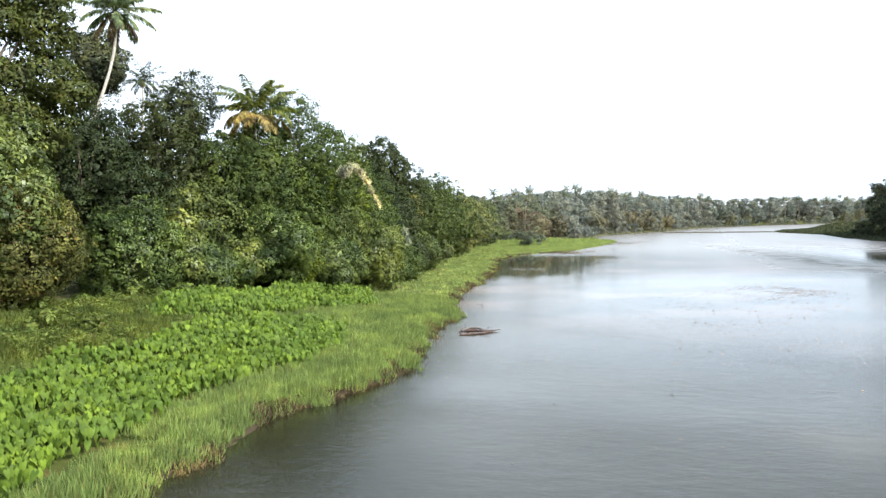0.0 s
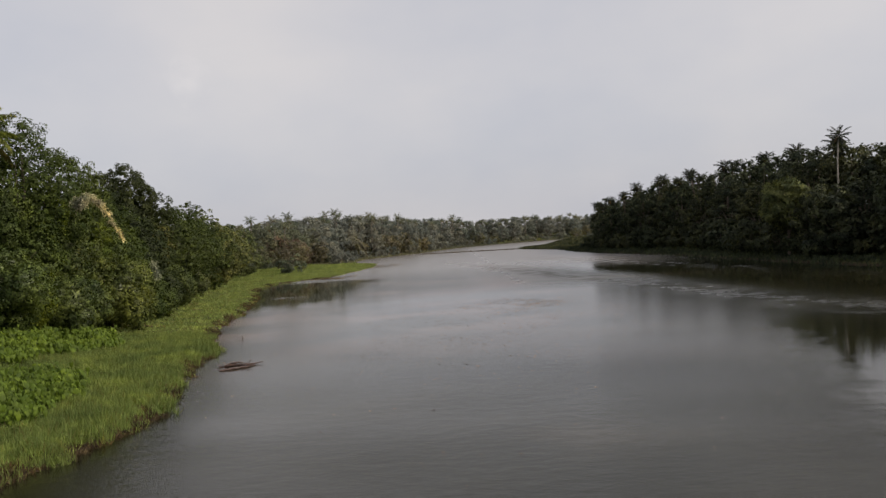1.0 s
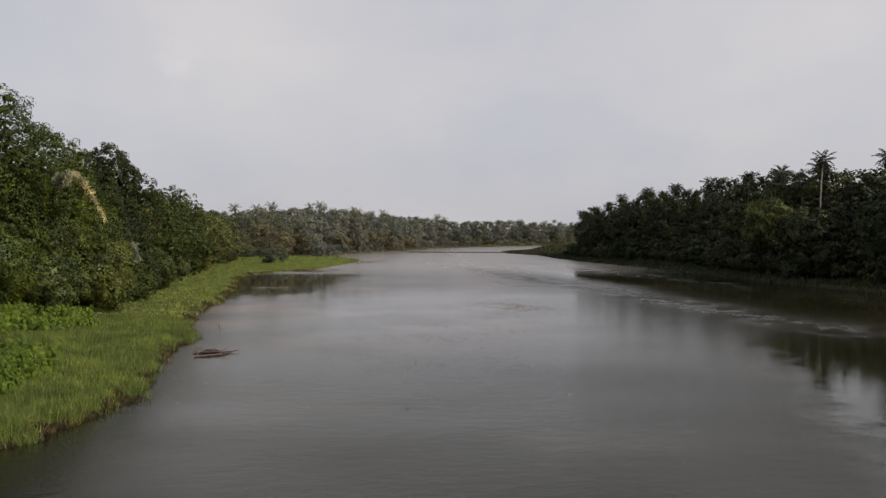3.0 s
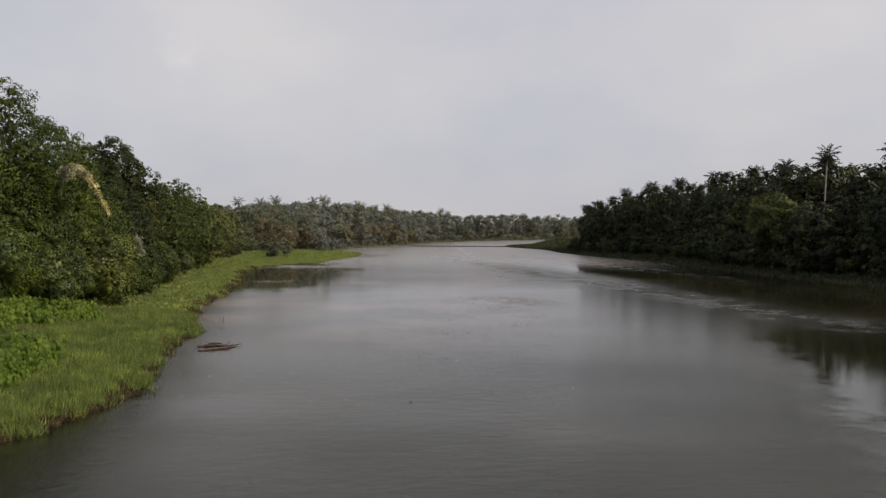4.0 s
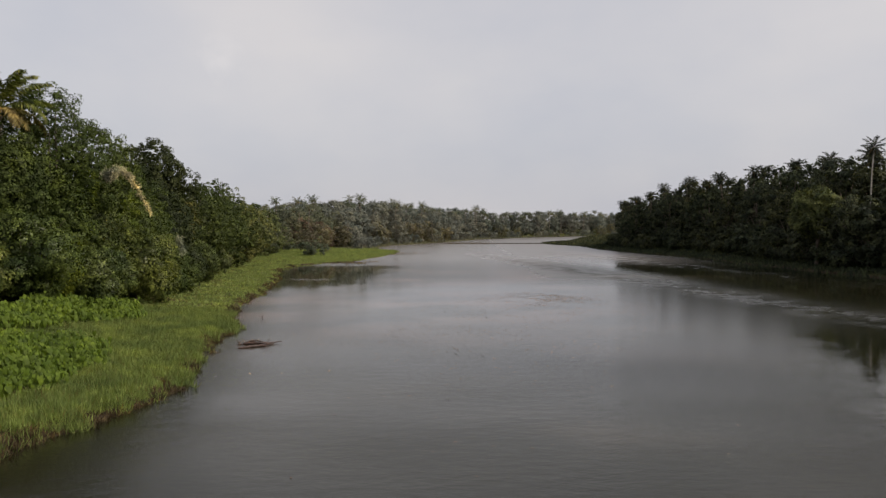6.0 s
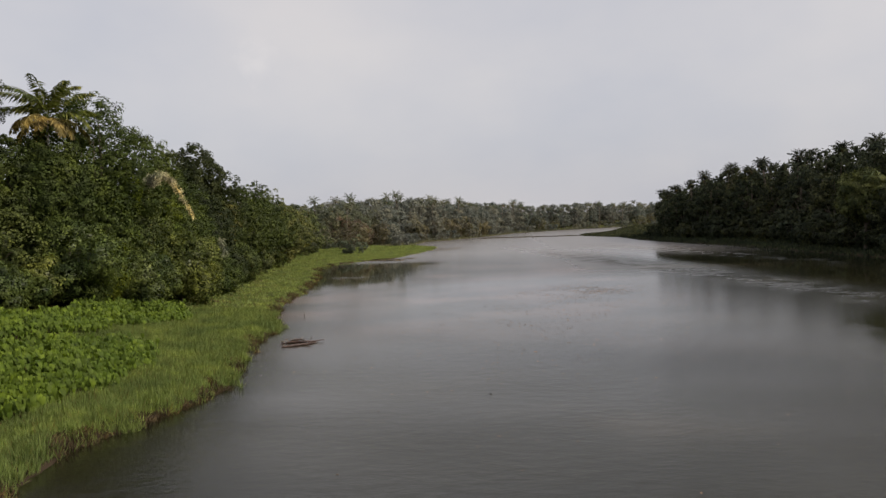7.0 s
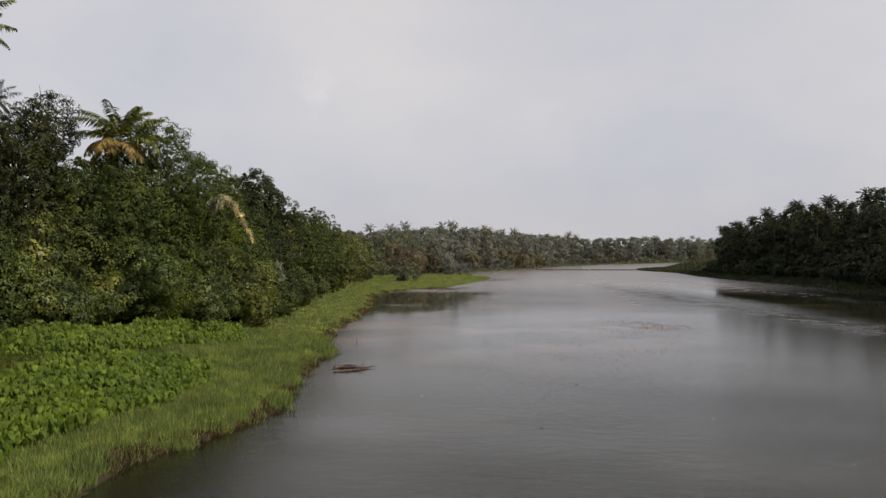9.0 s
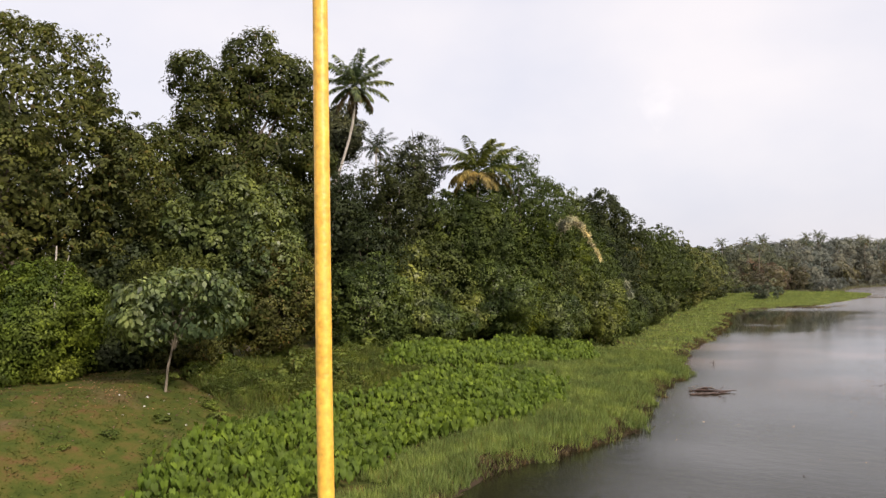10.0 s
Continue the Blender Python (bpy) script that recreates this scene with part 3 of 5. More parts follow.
def palm(name, label, seed, hub, base_r, fronds, length, pairs=26, dry=3, split=False, bend=0.5, nuts=True, group="", green_mat=None, droop=1.0, dry_mat=None, hang=(-30, 12), bark=None, thin=0.09, fall=120):
    """A coconut palm at the origin, its hub at the given place: curved trunk, fronds, nuts."""
    rng = np.random.default_rng(seed)
    hub = np.array(hub, float)
    top = tagged(new(name), label, "palm tree", group)
    t = np.linspace(0, 1, 15)
    sway = t ** (1 + bend) + 0.10 * np.sin(np.pi * 2 * t) if bend > 0 else smooth_step((t - 0.35) / 0.6)
    stem = np.stack([hub[0] * sway, hub[1] * sway, -0.5 + (hub[2] + 0.5) * t], 1)
    child("trunk", mesh_of("trunk", *tube(stem, base_r * (1.25 - 0.6 * t ** 0.4), 8), bark or M_PALMBARK, True), top)
    green, brown = [], []
    for k in range(fronds):
        u = (k + 0.5) / fronds
        old = k >= fronds - dry
        rise = 90 - fall * u + rng.uniform(-9, 9)
        if old:
            rise = rng.uniform(*hang)
        rib, got = frond(rng, length * rng.uniform(0.85, 1.08) * (0.75 + 0.4 * math.sin(math.pi * min(u + 0.2, 1))), rise, pairs, length * (0.22 if split else 0.27), droop * (1.1 if u > 0.5 else 0.62), thin)
        turn = np.array(Matrix.Rotation(k * 2.39996 + rng.uniform(-0.25, 0.25), 3, "Z"))
        rv, rf = tube(rib, np.linspace(0.055, 0.012, len(rib)), 4)
        rf = np.concatenate([rf[:, [0, 1, 2]], rf[:, [0, 2, 3]]])
        v, f = joined(got + ([(rv, rf)] if pairs > 24 else []))
        v = v @ turn.T + hub
        if split:
            child("frond", mesh_of("frond", v, f, (dry_mat or M_PALMDRY) if old else green_mat or M_PALM), top, "yellowed drooping frond" if old else "")
        else:
            (brown if old else green).append((v, f))
    if green:
        child("crown", mesh_of("crown", *joined(green), green_mat or M_PALM), top)
    if brown:
        child("dry_fronds", mesh_of("dry_fronds", *joined(brown), M_HANG), top, "yellowed hanging fronds")
    if nuts:
        bm = bmesh.new()
        for k in range(9):
            a = k * 0.7
            m = Matrix.Translation(hub + [0.38 * math.cos(a), 0.38 * math.sin(a), -0.35 - 0.12 * (k % 3)])
            bmesh.ops.create_icosphere(bm, subdivisions=1, radius=0.16, matrix=m)
        part("coconuts", bm, M_PALM, top)
    return top


# near bank, from the lawn by the bridge downstream:
# kind, label, x, y, crown top z, crown foot z, radii, lobes, twigs, leaf, material, tall, lobe size
LEFT_TREES = [
    ("tall_tree", "tall dark dense broadleaf tree at the edge of the lawn", -51.9, 23.0, 27.6, 4.0, 8.9, 8.2, 60, 9800, 0.38, M_OLIVE, 1.0, 0.34),
    ("tree", "dark dense tree between two taller crowns", -52.0, 33.4, 22.2, 3.5, 5.6, 5.6, 26, 2400, 0.40, M_OLIVE, 1.0, 0.36),
    ("shrub", "large shrub with pale broad leaves on open branches", -40.0, 31.5, 16.0, 4.5, 5.0, 4.6, 30, 2600, 0.42, M_BIGLEAF, 1.1, 0.30),
    ("shrub", "brownish green shrub below the tall tree", -36.4, 32.0, 12.0, 3.0, 3.0, 3.0, 20, 1900, 0.26, M_BROWN, 1.0, 0.36),
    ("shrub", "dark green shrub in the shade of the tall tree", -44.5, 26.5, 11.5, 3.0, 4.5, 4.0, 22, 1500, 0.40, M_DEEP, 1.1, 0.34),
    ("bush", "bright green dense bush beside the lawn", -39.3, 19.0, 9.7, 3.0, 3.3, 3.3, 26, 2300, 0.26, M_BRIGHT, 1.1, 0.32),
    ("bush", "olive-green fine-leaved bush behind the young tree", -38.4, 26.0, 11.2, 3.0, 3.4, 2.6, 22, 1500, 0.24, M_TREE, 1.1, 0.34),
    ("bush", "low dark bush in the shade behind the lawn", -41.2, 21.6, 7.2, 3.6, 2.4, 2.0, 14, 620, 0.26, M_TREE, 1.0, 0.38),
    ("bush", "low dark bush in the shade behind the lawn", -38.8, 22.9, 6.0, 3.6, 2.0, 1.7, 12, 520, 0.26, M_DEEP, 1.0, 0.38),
    ("bush", "low brownish bush in the shade behind the lawn", -36.4, 25.6, 6.2, 3.4, 2.0, 1.7, 12, 520, 0.24, M_BROWN, 1.0, 0.38),
    ("bush", "low bright bush spreading over the lawn's edge", -38.9, 16.6, 5.8, 3.6, 1.9, 1.7, 12, 620, 0.22, M_BRIGHT, 1.0, 0.38),
    ("bush", "low bright bush spreading over the lawn's edge", -38.0, 18.8, 5.4, 3.6, 1.5, 1.4, 12, 480, 0.22, M_BRIGHT, 1.0, 0.38),
    ("bush", "leafy green bush beside the lawn", -43.2, 20.8, 9.8, 3.2, 3.0, 3.0, 20, 1400, 0.30, M_TREE, 1.1, 0.34),
    ("tree", "dark round-crowned tree behind the leaning palm", -58.0, 61.5, 29.2, 22.0, 3.2, 3.2, 14, 900, 0.42, M_DARK, 1.0, 0.4),
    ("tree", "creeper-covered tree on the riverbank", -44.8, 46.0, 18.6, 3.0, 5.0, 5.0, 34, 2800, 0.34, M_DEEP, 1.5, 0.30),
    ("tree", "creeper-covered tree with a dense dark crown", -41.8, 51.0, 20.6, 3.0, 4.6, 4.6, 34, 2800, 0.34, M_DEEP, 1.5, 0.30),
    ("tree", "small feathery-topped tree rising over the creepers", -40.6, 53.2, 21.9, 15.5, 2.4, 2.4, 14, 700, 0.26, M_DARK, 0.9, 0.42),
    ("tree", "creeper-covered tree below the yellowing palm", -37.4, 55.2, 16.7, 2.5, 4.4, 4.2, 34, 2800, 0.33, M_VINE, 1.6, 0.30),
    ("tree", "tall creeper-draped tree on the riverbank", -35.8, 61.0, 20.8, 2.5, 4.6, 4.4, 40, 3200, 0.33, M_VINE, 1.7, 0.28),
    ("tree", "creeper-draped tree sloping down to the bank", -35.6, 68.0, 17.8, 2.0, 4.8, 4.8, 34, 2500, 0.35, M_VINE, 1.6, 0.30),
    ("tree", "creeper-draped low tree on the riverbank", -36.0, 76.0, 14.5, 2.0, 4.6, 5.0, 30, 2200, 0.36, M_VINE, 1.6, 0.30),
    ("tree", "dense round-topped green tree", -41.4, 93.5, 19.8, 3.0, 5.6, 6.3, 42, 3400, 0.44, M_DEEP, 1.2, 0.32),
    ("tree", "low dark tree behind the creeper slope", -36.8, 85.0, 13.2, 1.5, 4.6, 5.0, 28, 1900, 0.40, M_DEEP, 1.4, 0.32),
    ("tree", "brownish green tree on the riverbank", -38.0, 101.0, 14.4, 1.5, 4.8, 5.4, 28, 1700, 0.40, M_TREE, 1.3, 0.32),
    ("tree", "dark green riverbank tree", -41.5, 114.0, 14.7, 1.5, 5.2, 6.0, 26, 1600, 0.42, M_TREE, 1.3, 0.32),
    ("tree", "dark tree with a spiky top", -44.0, 127.0, 14.8, 1.5, 5.6, 6.4, 26, 1500, 0.5, M_TREE, 1.3, 0.32),
    ("tree", "dark green riverbank tree", -46.5, 141.0, 13.8, 1.5, 6.0, 7.0, 24, 1400, 0.55, M_HALF, 1.2, 0.34),
    ("tree", "olive green riverbank tree", -49.5, 157.0, 12.9, 1.2, 6.0, 7.5, 24, 1400, 0.46, M_HALF, 1.2, 0.34),
    ("tree", "dark green riverbank tree", -52.5, 174.0, 12.7, 1.2, 6.5, 8.0, 24, 1300, 0.6, M_HALF, 1.2, 0.34),
    ("tree", "tree standing behind the creeper-draped trees", -50.0, 70.0, 18.0, 4.0, 6.5, 7.0, 22, 1400, 0.5, M_DEEP, 1.2, 0.34),
    ("tree", "tree standing behind the creeper-draped trees", -50.5, 51.5, 18.4, 4.0, 6.0, 6.0, 22, 1400, 0.5, M_DEEP, 1.2, 0.34),
    ("tree", "tree standing behind the riverbank trees", -56.0, 118.0, 16.0, 4.0, 8.0, 10.0, 22, 1300, 0.6, M_DARK, 1.2, 0.34),
    ("tree", "creeper-covered low tree in the riverside thicket", -40.2, 45.5, 13.6, 1.5, 3.6, 3.6, 30, 1500, 0.33, M_DEEP, 1.3, 0.34),
    ("tree", "dark low tree in the riverside thicket", -37.2, 50.6, 12.2, 1.5, 3.2, 3.2, 26, 1300, 0.33, M_TREE, 1.3, 0.34),
    ("tree", "creeper-covered low tree in the riverside thicket", -34.8, 57.4, 14.4, 1.5, 3.6, 3.6, 30, 1500, 0.33, M_VINE, 1.3, 0.34),
    ("tree", "dark low tree in the riverside thicket", -33.4, 64.0, 12.4, 1.2, 3.4, 3.6, 26, 1300, 0.33, M_TREE, 1.3, 0.34),
    ("tree", "creeper-covered low tree in the riverside thicket", -33.6, 71.8, 11.0, 1.0, 3.4, 4.0, 26, 1300, 0.34, M_VINE, 1.3, 0.34),
    ("tree", "dark green tree filling the wood behind the lawn", -48.5, 31.0, 15.0, 3.0, 5.5, 5.0, 26, 1700, 0.36, M_DEEP, 1.2, 0.34),
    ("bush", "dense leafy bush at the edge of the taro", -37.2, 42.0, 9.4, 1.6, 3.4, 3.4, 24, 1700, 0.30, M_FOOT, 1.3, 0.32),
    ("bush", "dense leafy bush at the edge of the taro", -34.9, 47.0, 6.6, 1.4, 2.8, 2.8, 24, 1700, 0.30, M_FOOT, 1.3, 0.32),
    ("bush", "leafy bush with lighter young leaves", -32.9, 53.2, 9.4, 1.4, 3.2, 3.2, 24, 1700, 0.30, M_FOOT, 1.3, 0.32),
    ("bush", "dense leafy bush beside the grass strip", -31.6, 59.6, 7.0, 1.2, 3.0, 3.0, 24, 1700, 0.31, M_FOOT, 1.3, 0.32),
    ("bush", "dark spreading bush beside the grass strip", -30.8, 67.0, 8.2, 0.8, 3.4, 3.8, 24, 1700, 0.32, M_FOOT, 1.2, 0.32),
    ("shrub", "pale broad-leaved shrub at the foot of the thicket", -35.6, 45.2, 8.2, 1.4, 2.0, 2.0, 14, 900, 0.40, M_BIGLEAF, 1.0, 0.36),
    ("shrub", "pale broad-leaved shrub at the foot of the thicket", -33.6, 50.4, 7.6, 1.3, 1.8, 1.8, 14, 800, 0.40, M_BIGLEAF, 1.0, 0.36),
    ("shrub", "bright green shrub at the foot of the thicket", -32.2, 56.6, 8.4, 1.2, 1.9, 1.9, 14, 900, 0.30, M_BRIGHT, 1.2, 0.36),
    ("shrub", "pale broad-leaved shrub among creepers", -37.6, 47.6, 12.4, 5.0, 1.9, 1.9, 12, 800, 0.40, M_BIGLEAF, 1.0, 0.38),
    ("creeper", "yellow-green creeper hanging down a tree", -35.4, 53.4, 15.0, 5.0, 1.7, 1.7, 16, 900, 0.28, M_VINE, 1.9, 0.36),
    ("creeper", "yellow-green creeper hanging down a tree", -32.9, 61.4, 15.0, 3.6, 1.6, 1.6, 16, 900, 0.28, M_BRIGHT, 1.9, 0.36),
    ("creeper", "yellow-green creeper hanging down a tree", -32.4, 68.6, 12.6, 3.0, 1.6, 1.6, 16, 900, 0.30, M_BRIGHT, 1.9, 0.36),
    ("shrub", "brownish green shrub between creepers", -33.8, 66.0, 10.4, 3.0, 1.7, 1.7, 14, 700, 0.32, M_BROWN, 1.2, 0.36),
    ("bush", "dark spreading bush beside the grass strip", -32.2, 77.6, 5.6, 0.8, 2.6, 3.6, 22, 1400, 0.34, M_VINE, 1.2, 0.32),
    ("tree", "creeper-draped tree closing the thicket", -39.2, 86.0, 15.9, 2.0, 4.2, 4.6, 28, 1900, 0.38, M_DEEP, 1.5, 0.32),
    ("bush", "leafy green bush at the thicket's foot", -33.8, 84.0, 6.0, 0.8, 2.6, 3.4, 20, 1200, 0.34, M_DEEP, 1.2, 0.34),
    ("bush", "leafy green bush at the thicket's foot", -35.4, 92.5, 6.6, 0.8, 2.8, 3.6, 20, 1200, 0.36, M_TREE, 1.2, 0.34),
    ("bush", "haze-muted green bush at the thicket's foot", -38.6, 105.0, 6.4, 0.6, 3.2, 4.2, 20, 1100, 0.40, M_HALF, 1.1, 0.34),
    ("bush", "haze-muted green bush at the thicket's foot", -42.4, 119.0, 6.0, 0.5, 3.4, 4.8, 20, 1000, 0.44, M_HALF, 1.1, 0.34),
    ("creeper", "green creeper climbing over the palm's foot", -35.2, 54.4, 16.2, 8.0, 2.1, 2.1, 16, 1000, 0.30, M_VINE, 1.6, 0.36),
    ("creeper", "brownish withered creeper draped on a tree", -36.0, 92.0, 12.4, 6.0, 1.6, 1.9, 14, 600, 0.34, M_BROWN, 1.8, 0.36),
    ("tree", "dark tree standing behind the tall tree", -60.0, 24.5, 23.5, 4.0, 7.5, 7.5, 24, 1700, 0.45, M_DARK, 1.0, 0.36),
]
for k, (name, label, x, y, top_z, foot_z, rx, ry, count, twigs, leaf, mat, tall, size) in enumerate(LEFT_TREES):
    far = 1.21 if y > 40 else 1.13   # the row stands behind the weedy slope
    x, y, top_z, foot_z, rx, ry = x * far, y * far, 9 + (top_z - 9) * far, 9 + (foot_z - 9) * far, rx * far, ry * far
    z0 = ground_at(x, y)
    stand(broadleaf(name, label, 100 + k, top_z - z0 + 0.1, max(0.2, foot_z - z0), rx, ry, int(count * (0.62 if y > 48 else 0.8)), int(twigs * (2.2 if y < 50 else 2.1)), leaf * (0.72 if y < 50 else 0.70), mat, min(tall, 1.9 if mat is M_VINE else 1.3), size * (1.36 if y > 48 else 1.2), reach=0.34, crisp=0.16), x, y)

# the tall tree of separate heads behind the lawn, with sky between its limbs
z0 = ground_at(-52.9, 43.6)
heads = [(0.4, 0.9, 29.6, 2.5), (1.9, 2.5, 28.2, 2.4), (-2.6, -2.9, 27.7, 1.9), (-1.2, -1.1, 26.6, 2.1), (-0.5, -0.3, 24.0, 1.9), (2.7, 3.4, 24.6, 2.0), (-1.9, -2.1, 24.2, 2.3), (3.5, 4.1, 26.4, 1.8), (0.9, 1.0, 26.0, 1.9),
         (-2.9, -3.3, 21.6, 2.5), (-1.0, -0.9, 20.6, 2.6), (1.1, 1.6, 20.3, 2.5), (3.2, 4.0, 21.0, 2.4), (0.6, -2.4, 17.5, 3.2), (-3.0, 1.0, 18.0, 3.0), (2.0, 2.0, 16.5, 3.2)]
stand(broadleaf("tall_tree", "tall olive-green tree with a lumpy reddish-tinged crown", 101, 30.5 - z0, 15.0, 4.6, 4.6, 15, 9600, 0.30, M_OLIVE, trunk=0.34, crisp=0.25, blobs=[(x, y, z - z0, r) for x, y, z, r in heads]), -52.9, 43.6)

# the young tree with big glossy leaves on the lawn
stand(broadleaf("young_tree", "young tree with large glossy leaves and a thin pale trunk", 31, 6.7, 2.8, 2.9, 2.9, 24, 820, 0.34, M_YOUNG, 0.8, 0.34, per=6, droop=1.0, reach=0.40, trunk=0.065, bark=M_PALEBARK, shift=(0.9, 0.6)), -36.4, 24.1)

# two palms that stand out of the left bank
px, py = -61.2, 61.6
stand(palm("coconut_palm", "tall coconut palm with a pale leaning trunk and full crown", 5, (3.2, 2.8, 31.9 - ground_at(px, py)), 0.22, 27, 4.7, 60, 5, True, -1, dry_mat=M_HANG, droop=0.84, hang=(-65, -25), thin=0.13, fall=135), px, py)
px, py = -43.6, 67.3
stand(palm("coconut_palm", "coconut palm with yellowed drooping fronds among creepers", 9, (0.3, 0.2, 20.4 - ground_at(px, py)), 0.2, 26, 5.0, 60, 11, True, 0.5, green_mat=M_PALMPALE, droop=1.2, hang=(-25, 28), thin=0.12), px, py)
stand(palm("coconut_palm", "distant coconut palm rising behind the trees", 12, (0.5, 0.5, 31.8 - ground_at(-82.2, 95.6)), 0.22, 20, 3.8, 26, 2, False, green_mat=M_DEEP), -82.2, 95.6)

# ---- right bank: dark backlit wood with palms ----
rng = np.random.default_rng(4)
WOOD = "trees on the right bank"
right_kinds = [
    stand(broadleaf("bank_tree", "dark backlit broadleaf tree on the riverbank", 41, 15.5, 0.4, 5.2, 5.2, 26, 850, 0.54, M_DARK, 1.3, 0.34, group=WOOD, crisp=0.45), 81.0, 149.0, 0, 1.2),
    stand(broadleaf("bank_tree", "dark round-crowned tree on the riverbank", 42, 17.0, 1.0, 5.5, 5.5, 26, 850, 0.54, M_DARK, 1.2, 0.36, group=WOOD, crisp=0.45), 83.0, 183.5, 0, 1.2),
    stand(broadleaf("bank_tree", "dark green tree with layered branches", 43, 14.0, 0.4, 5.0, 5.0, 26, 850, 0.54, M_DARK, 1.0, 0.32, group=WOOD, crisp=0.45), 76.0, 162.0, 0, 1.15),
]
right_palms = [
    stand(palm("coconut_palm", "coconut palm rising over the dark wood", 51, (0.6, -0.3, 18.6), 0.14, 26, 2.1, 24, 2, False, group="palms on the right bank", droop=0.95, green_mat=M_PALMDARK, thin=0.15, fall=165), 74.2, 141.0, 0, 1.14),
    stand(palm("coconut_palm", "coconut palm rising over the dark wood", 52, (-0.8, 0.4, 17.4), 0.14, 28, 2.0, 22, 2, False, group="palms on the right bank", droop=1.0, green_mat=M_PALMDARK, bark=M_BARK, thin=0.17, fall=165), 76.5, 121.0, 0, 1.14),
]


def in_wood(y, off):
    """A place in the wood, set back behind its foreshore, and how much larger the trees grow there."""
    k = float(np.interp(y, [60, 150, 200, 255], [1.33, 1.33, 1.15, 1.0]))
    bx = float(np.interp(y, [0, 35, 58, 75, 85, 102, 118, 152, 191, 262, 296], [85, 75, 62, 52, 47, 43, 42, 41, 43, 46, 45]))
    return (bx + off) * k, y * k, k


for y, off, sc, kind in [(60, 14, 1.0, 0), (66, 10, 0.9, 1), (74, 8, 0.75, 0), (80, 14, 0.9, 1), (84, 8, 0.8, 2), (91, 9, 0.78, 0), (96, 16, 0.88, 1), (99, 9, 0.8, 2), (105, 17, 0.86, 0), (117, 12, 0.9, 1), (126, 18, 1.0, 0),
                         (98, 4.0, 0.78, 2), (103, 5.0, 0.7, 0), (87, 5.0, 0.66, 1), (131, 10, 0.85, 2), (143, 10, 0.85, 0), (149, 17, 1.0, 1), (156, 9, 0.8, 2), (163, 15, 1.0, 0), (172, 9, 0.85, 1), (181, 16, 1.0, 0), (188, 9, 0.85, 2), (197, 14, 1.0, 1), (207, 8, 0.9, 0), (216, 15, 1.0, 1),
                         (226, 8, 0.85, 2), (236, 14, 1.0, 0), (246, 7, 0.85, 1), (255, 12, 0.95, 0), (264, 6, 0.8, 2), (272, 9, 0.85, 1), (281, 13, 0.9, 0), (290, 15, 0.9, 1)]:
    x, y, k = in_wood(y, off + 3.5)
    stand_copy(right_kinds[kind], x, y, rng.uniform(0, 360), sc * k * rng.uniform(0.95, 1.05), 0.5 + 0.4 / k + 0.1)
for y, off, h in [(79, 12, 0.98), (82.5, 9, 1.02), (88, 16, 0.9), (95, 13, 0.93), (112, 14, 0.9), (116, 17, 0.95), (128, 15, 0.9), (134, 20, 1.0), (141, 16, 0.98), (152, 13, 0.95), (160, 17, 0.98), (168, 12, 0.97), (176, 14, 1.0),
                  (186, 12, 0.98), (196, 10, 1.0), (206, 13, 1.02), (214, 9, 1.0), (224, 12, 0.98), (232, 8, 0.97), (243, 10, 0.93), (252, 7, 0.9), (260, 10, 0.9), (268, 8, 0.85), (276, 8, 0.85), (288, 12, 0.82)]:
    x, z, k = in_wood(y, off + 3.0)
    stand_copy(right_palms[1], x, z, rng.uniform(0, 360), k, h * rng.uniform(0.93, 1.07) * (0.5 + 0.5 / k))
# the paler leaf colour stands in for sunlight on its branches
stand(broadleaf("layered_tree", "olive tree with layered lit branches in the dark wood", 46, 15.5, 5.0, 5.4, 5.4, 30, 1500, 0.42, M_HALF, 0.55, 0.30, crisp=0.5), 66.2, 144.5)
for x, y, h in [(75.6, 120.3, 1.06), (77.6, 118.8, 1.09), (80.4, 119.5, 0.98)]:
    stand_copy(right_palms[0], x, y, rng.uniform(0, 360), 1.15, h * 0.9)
# added back row, hidden by the front trees, keeps direct sun off them
right_sun_screen = stand(broadleaf("bank_tree", "dark tree deep in the wood, added to block the sun", 45, 16.0, 0.3, 6.5, 6.5, 22, 480, 0.8, M_DARK, 1.2, 0.36, per=4, reach=0.8, group=WOOD), 106.0, 146.0, 0, 1.15)
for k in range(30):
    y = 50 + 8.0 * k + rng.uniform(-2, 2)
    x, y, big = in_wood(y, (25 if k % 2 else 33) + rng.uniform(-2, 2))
    stand_copy(right_sun_screen, x, y, rng.uniform(0, 360), big * rng.uniform(0.9, 1.05), 0.5 + 0.5 / big)
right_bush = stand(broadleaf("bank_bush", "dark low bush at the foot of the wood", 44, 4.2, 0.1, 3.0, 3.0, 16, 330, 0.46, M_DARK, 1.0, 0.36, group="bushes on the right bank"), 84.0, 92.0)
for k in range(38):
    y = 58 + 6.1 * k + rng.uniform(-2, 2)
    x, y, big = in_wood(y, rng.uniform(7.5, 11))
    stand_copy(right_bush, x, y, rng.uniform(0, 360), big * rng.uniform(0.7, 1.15))

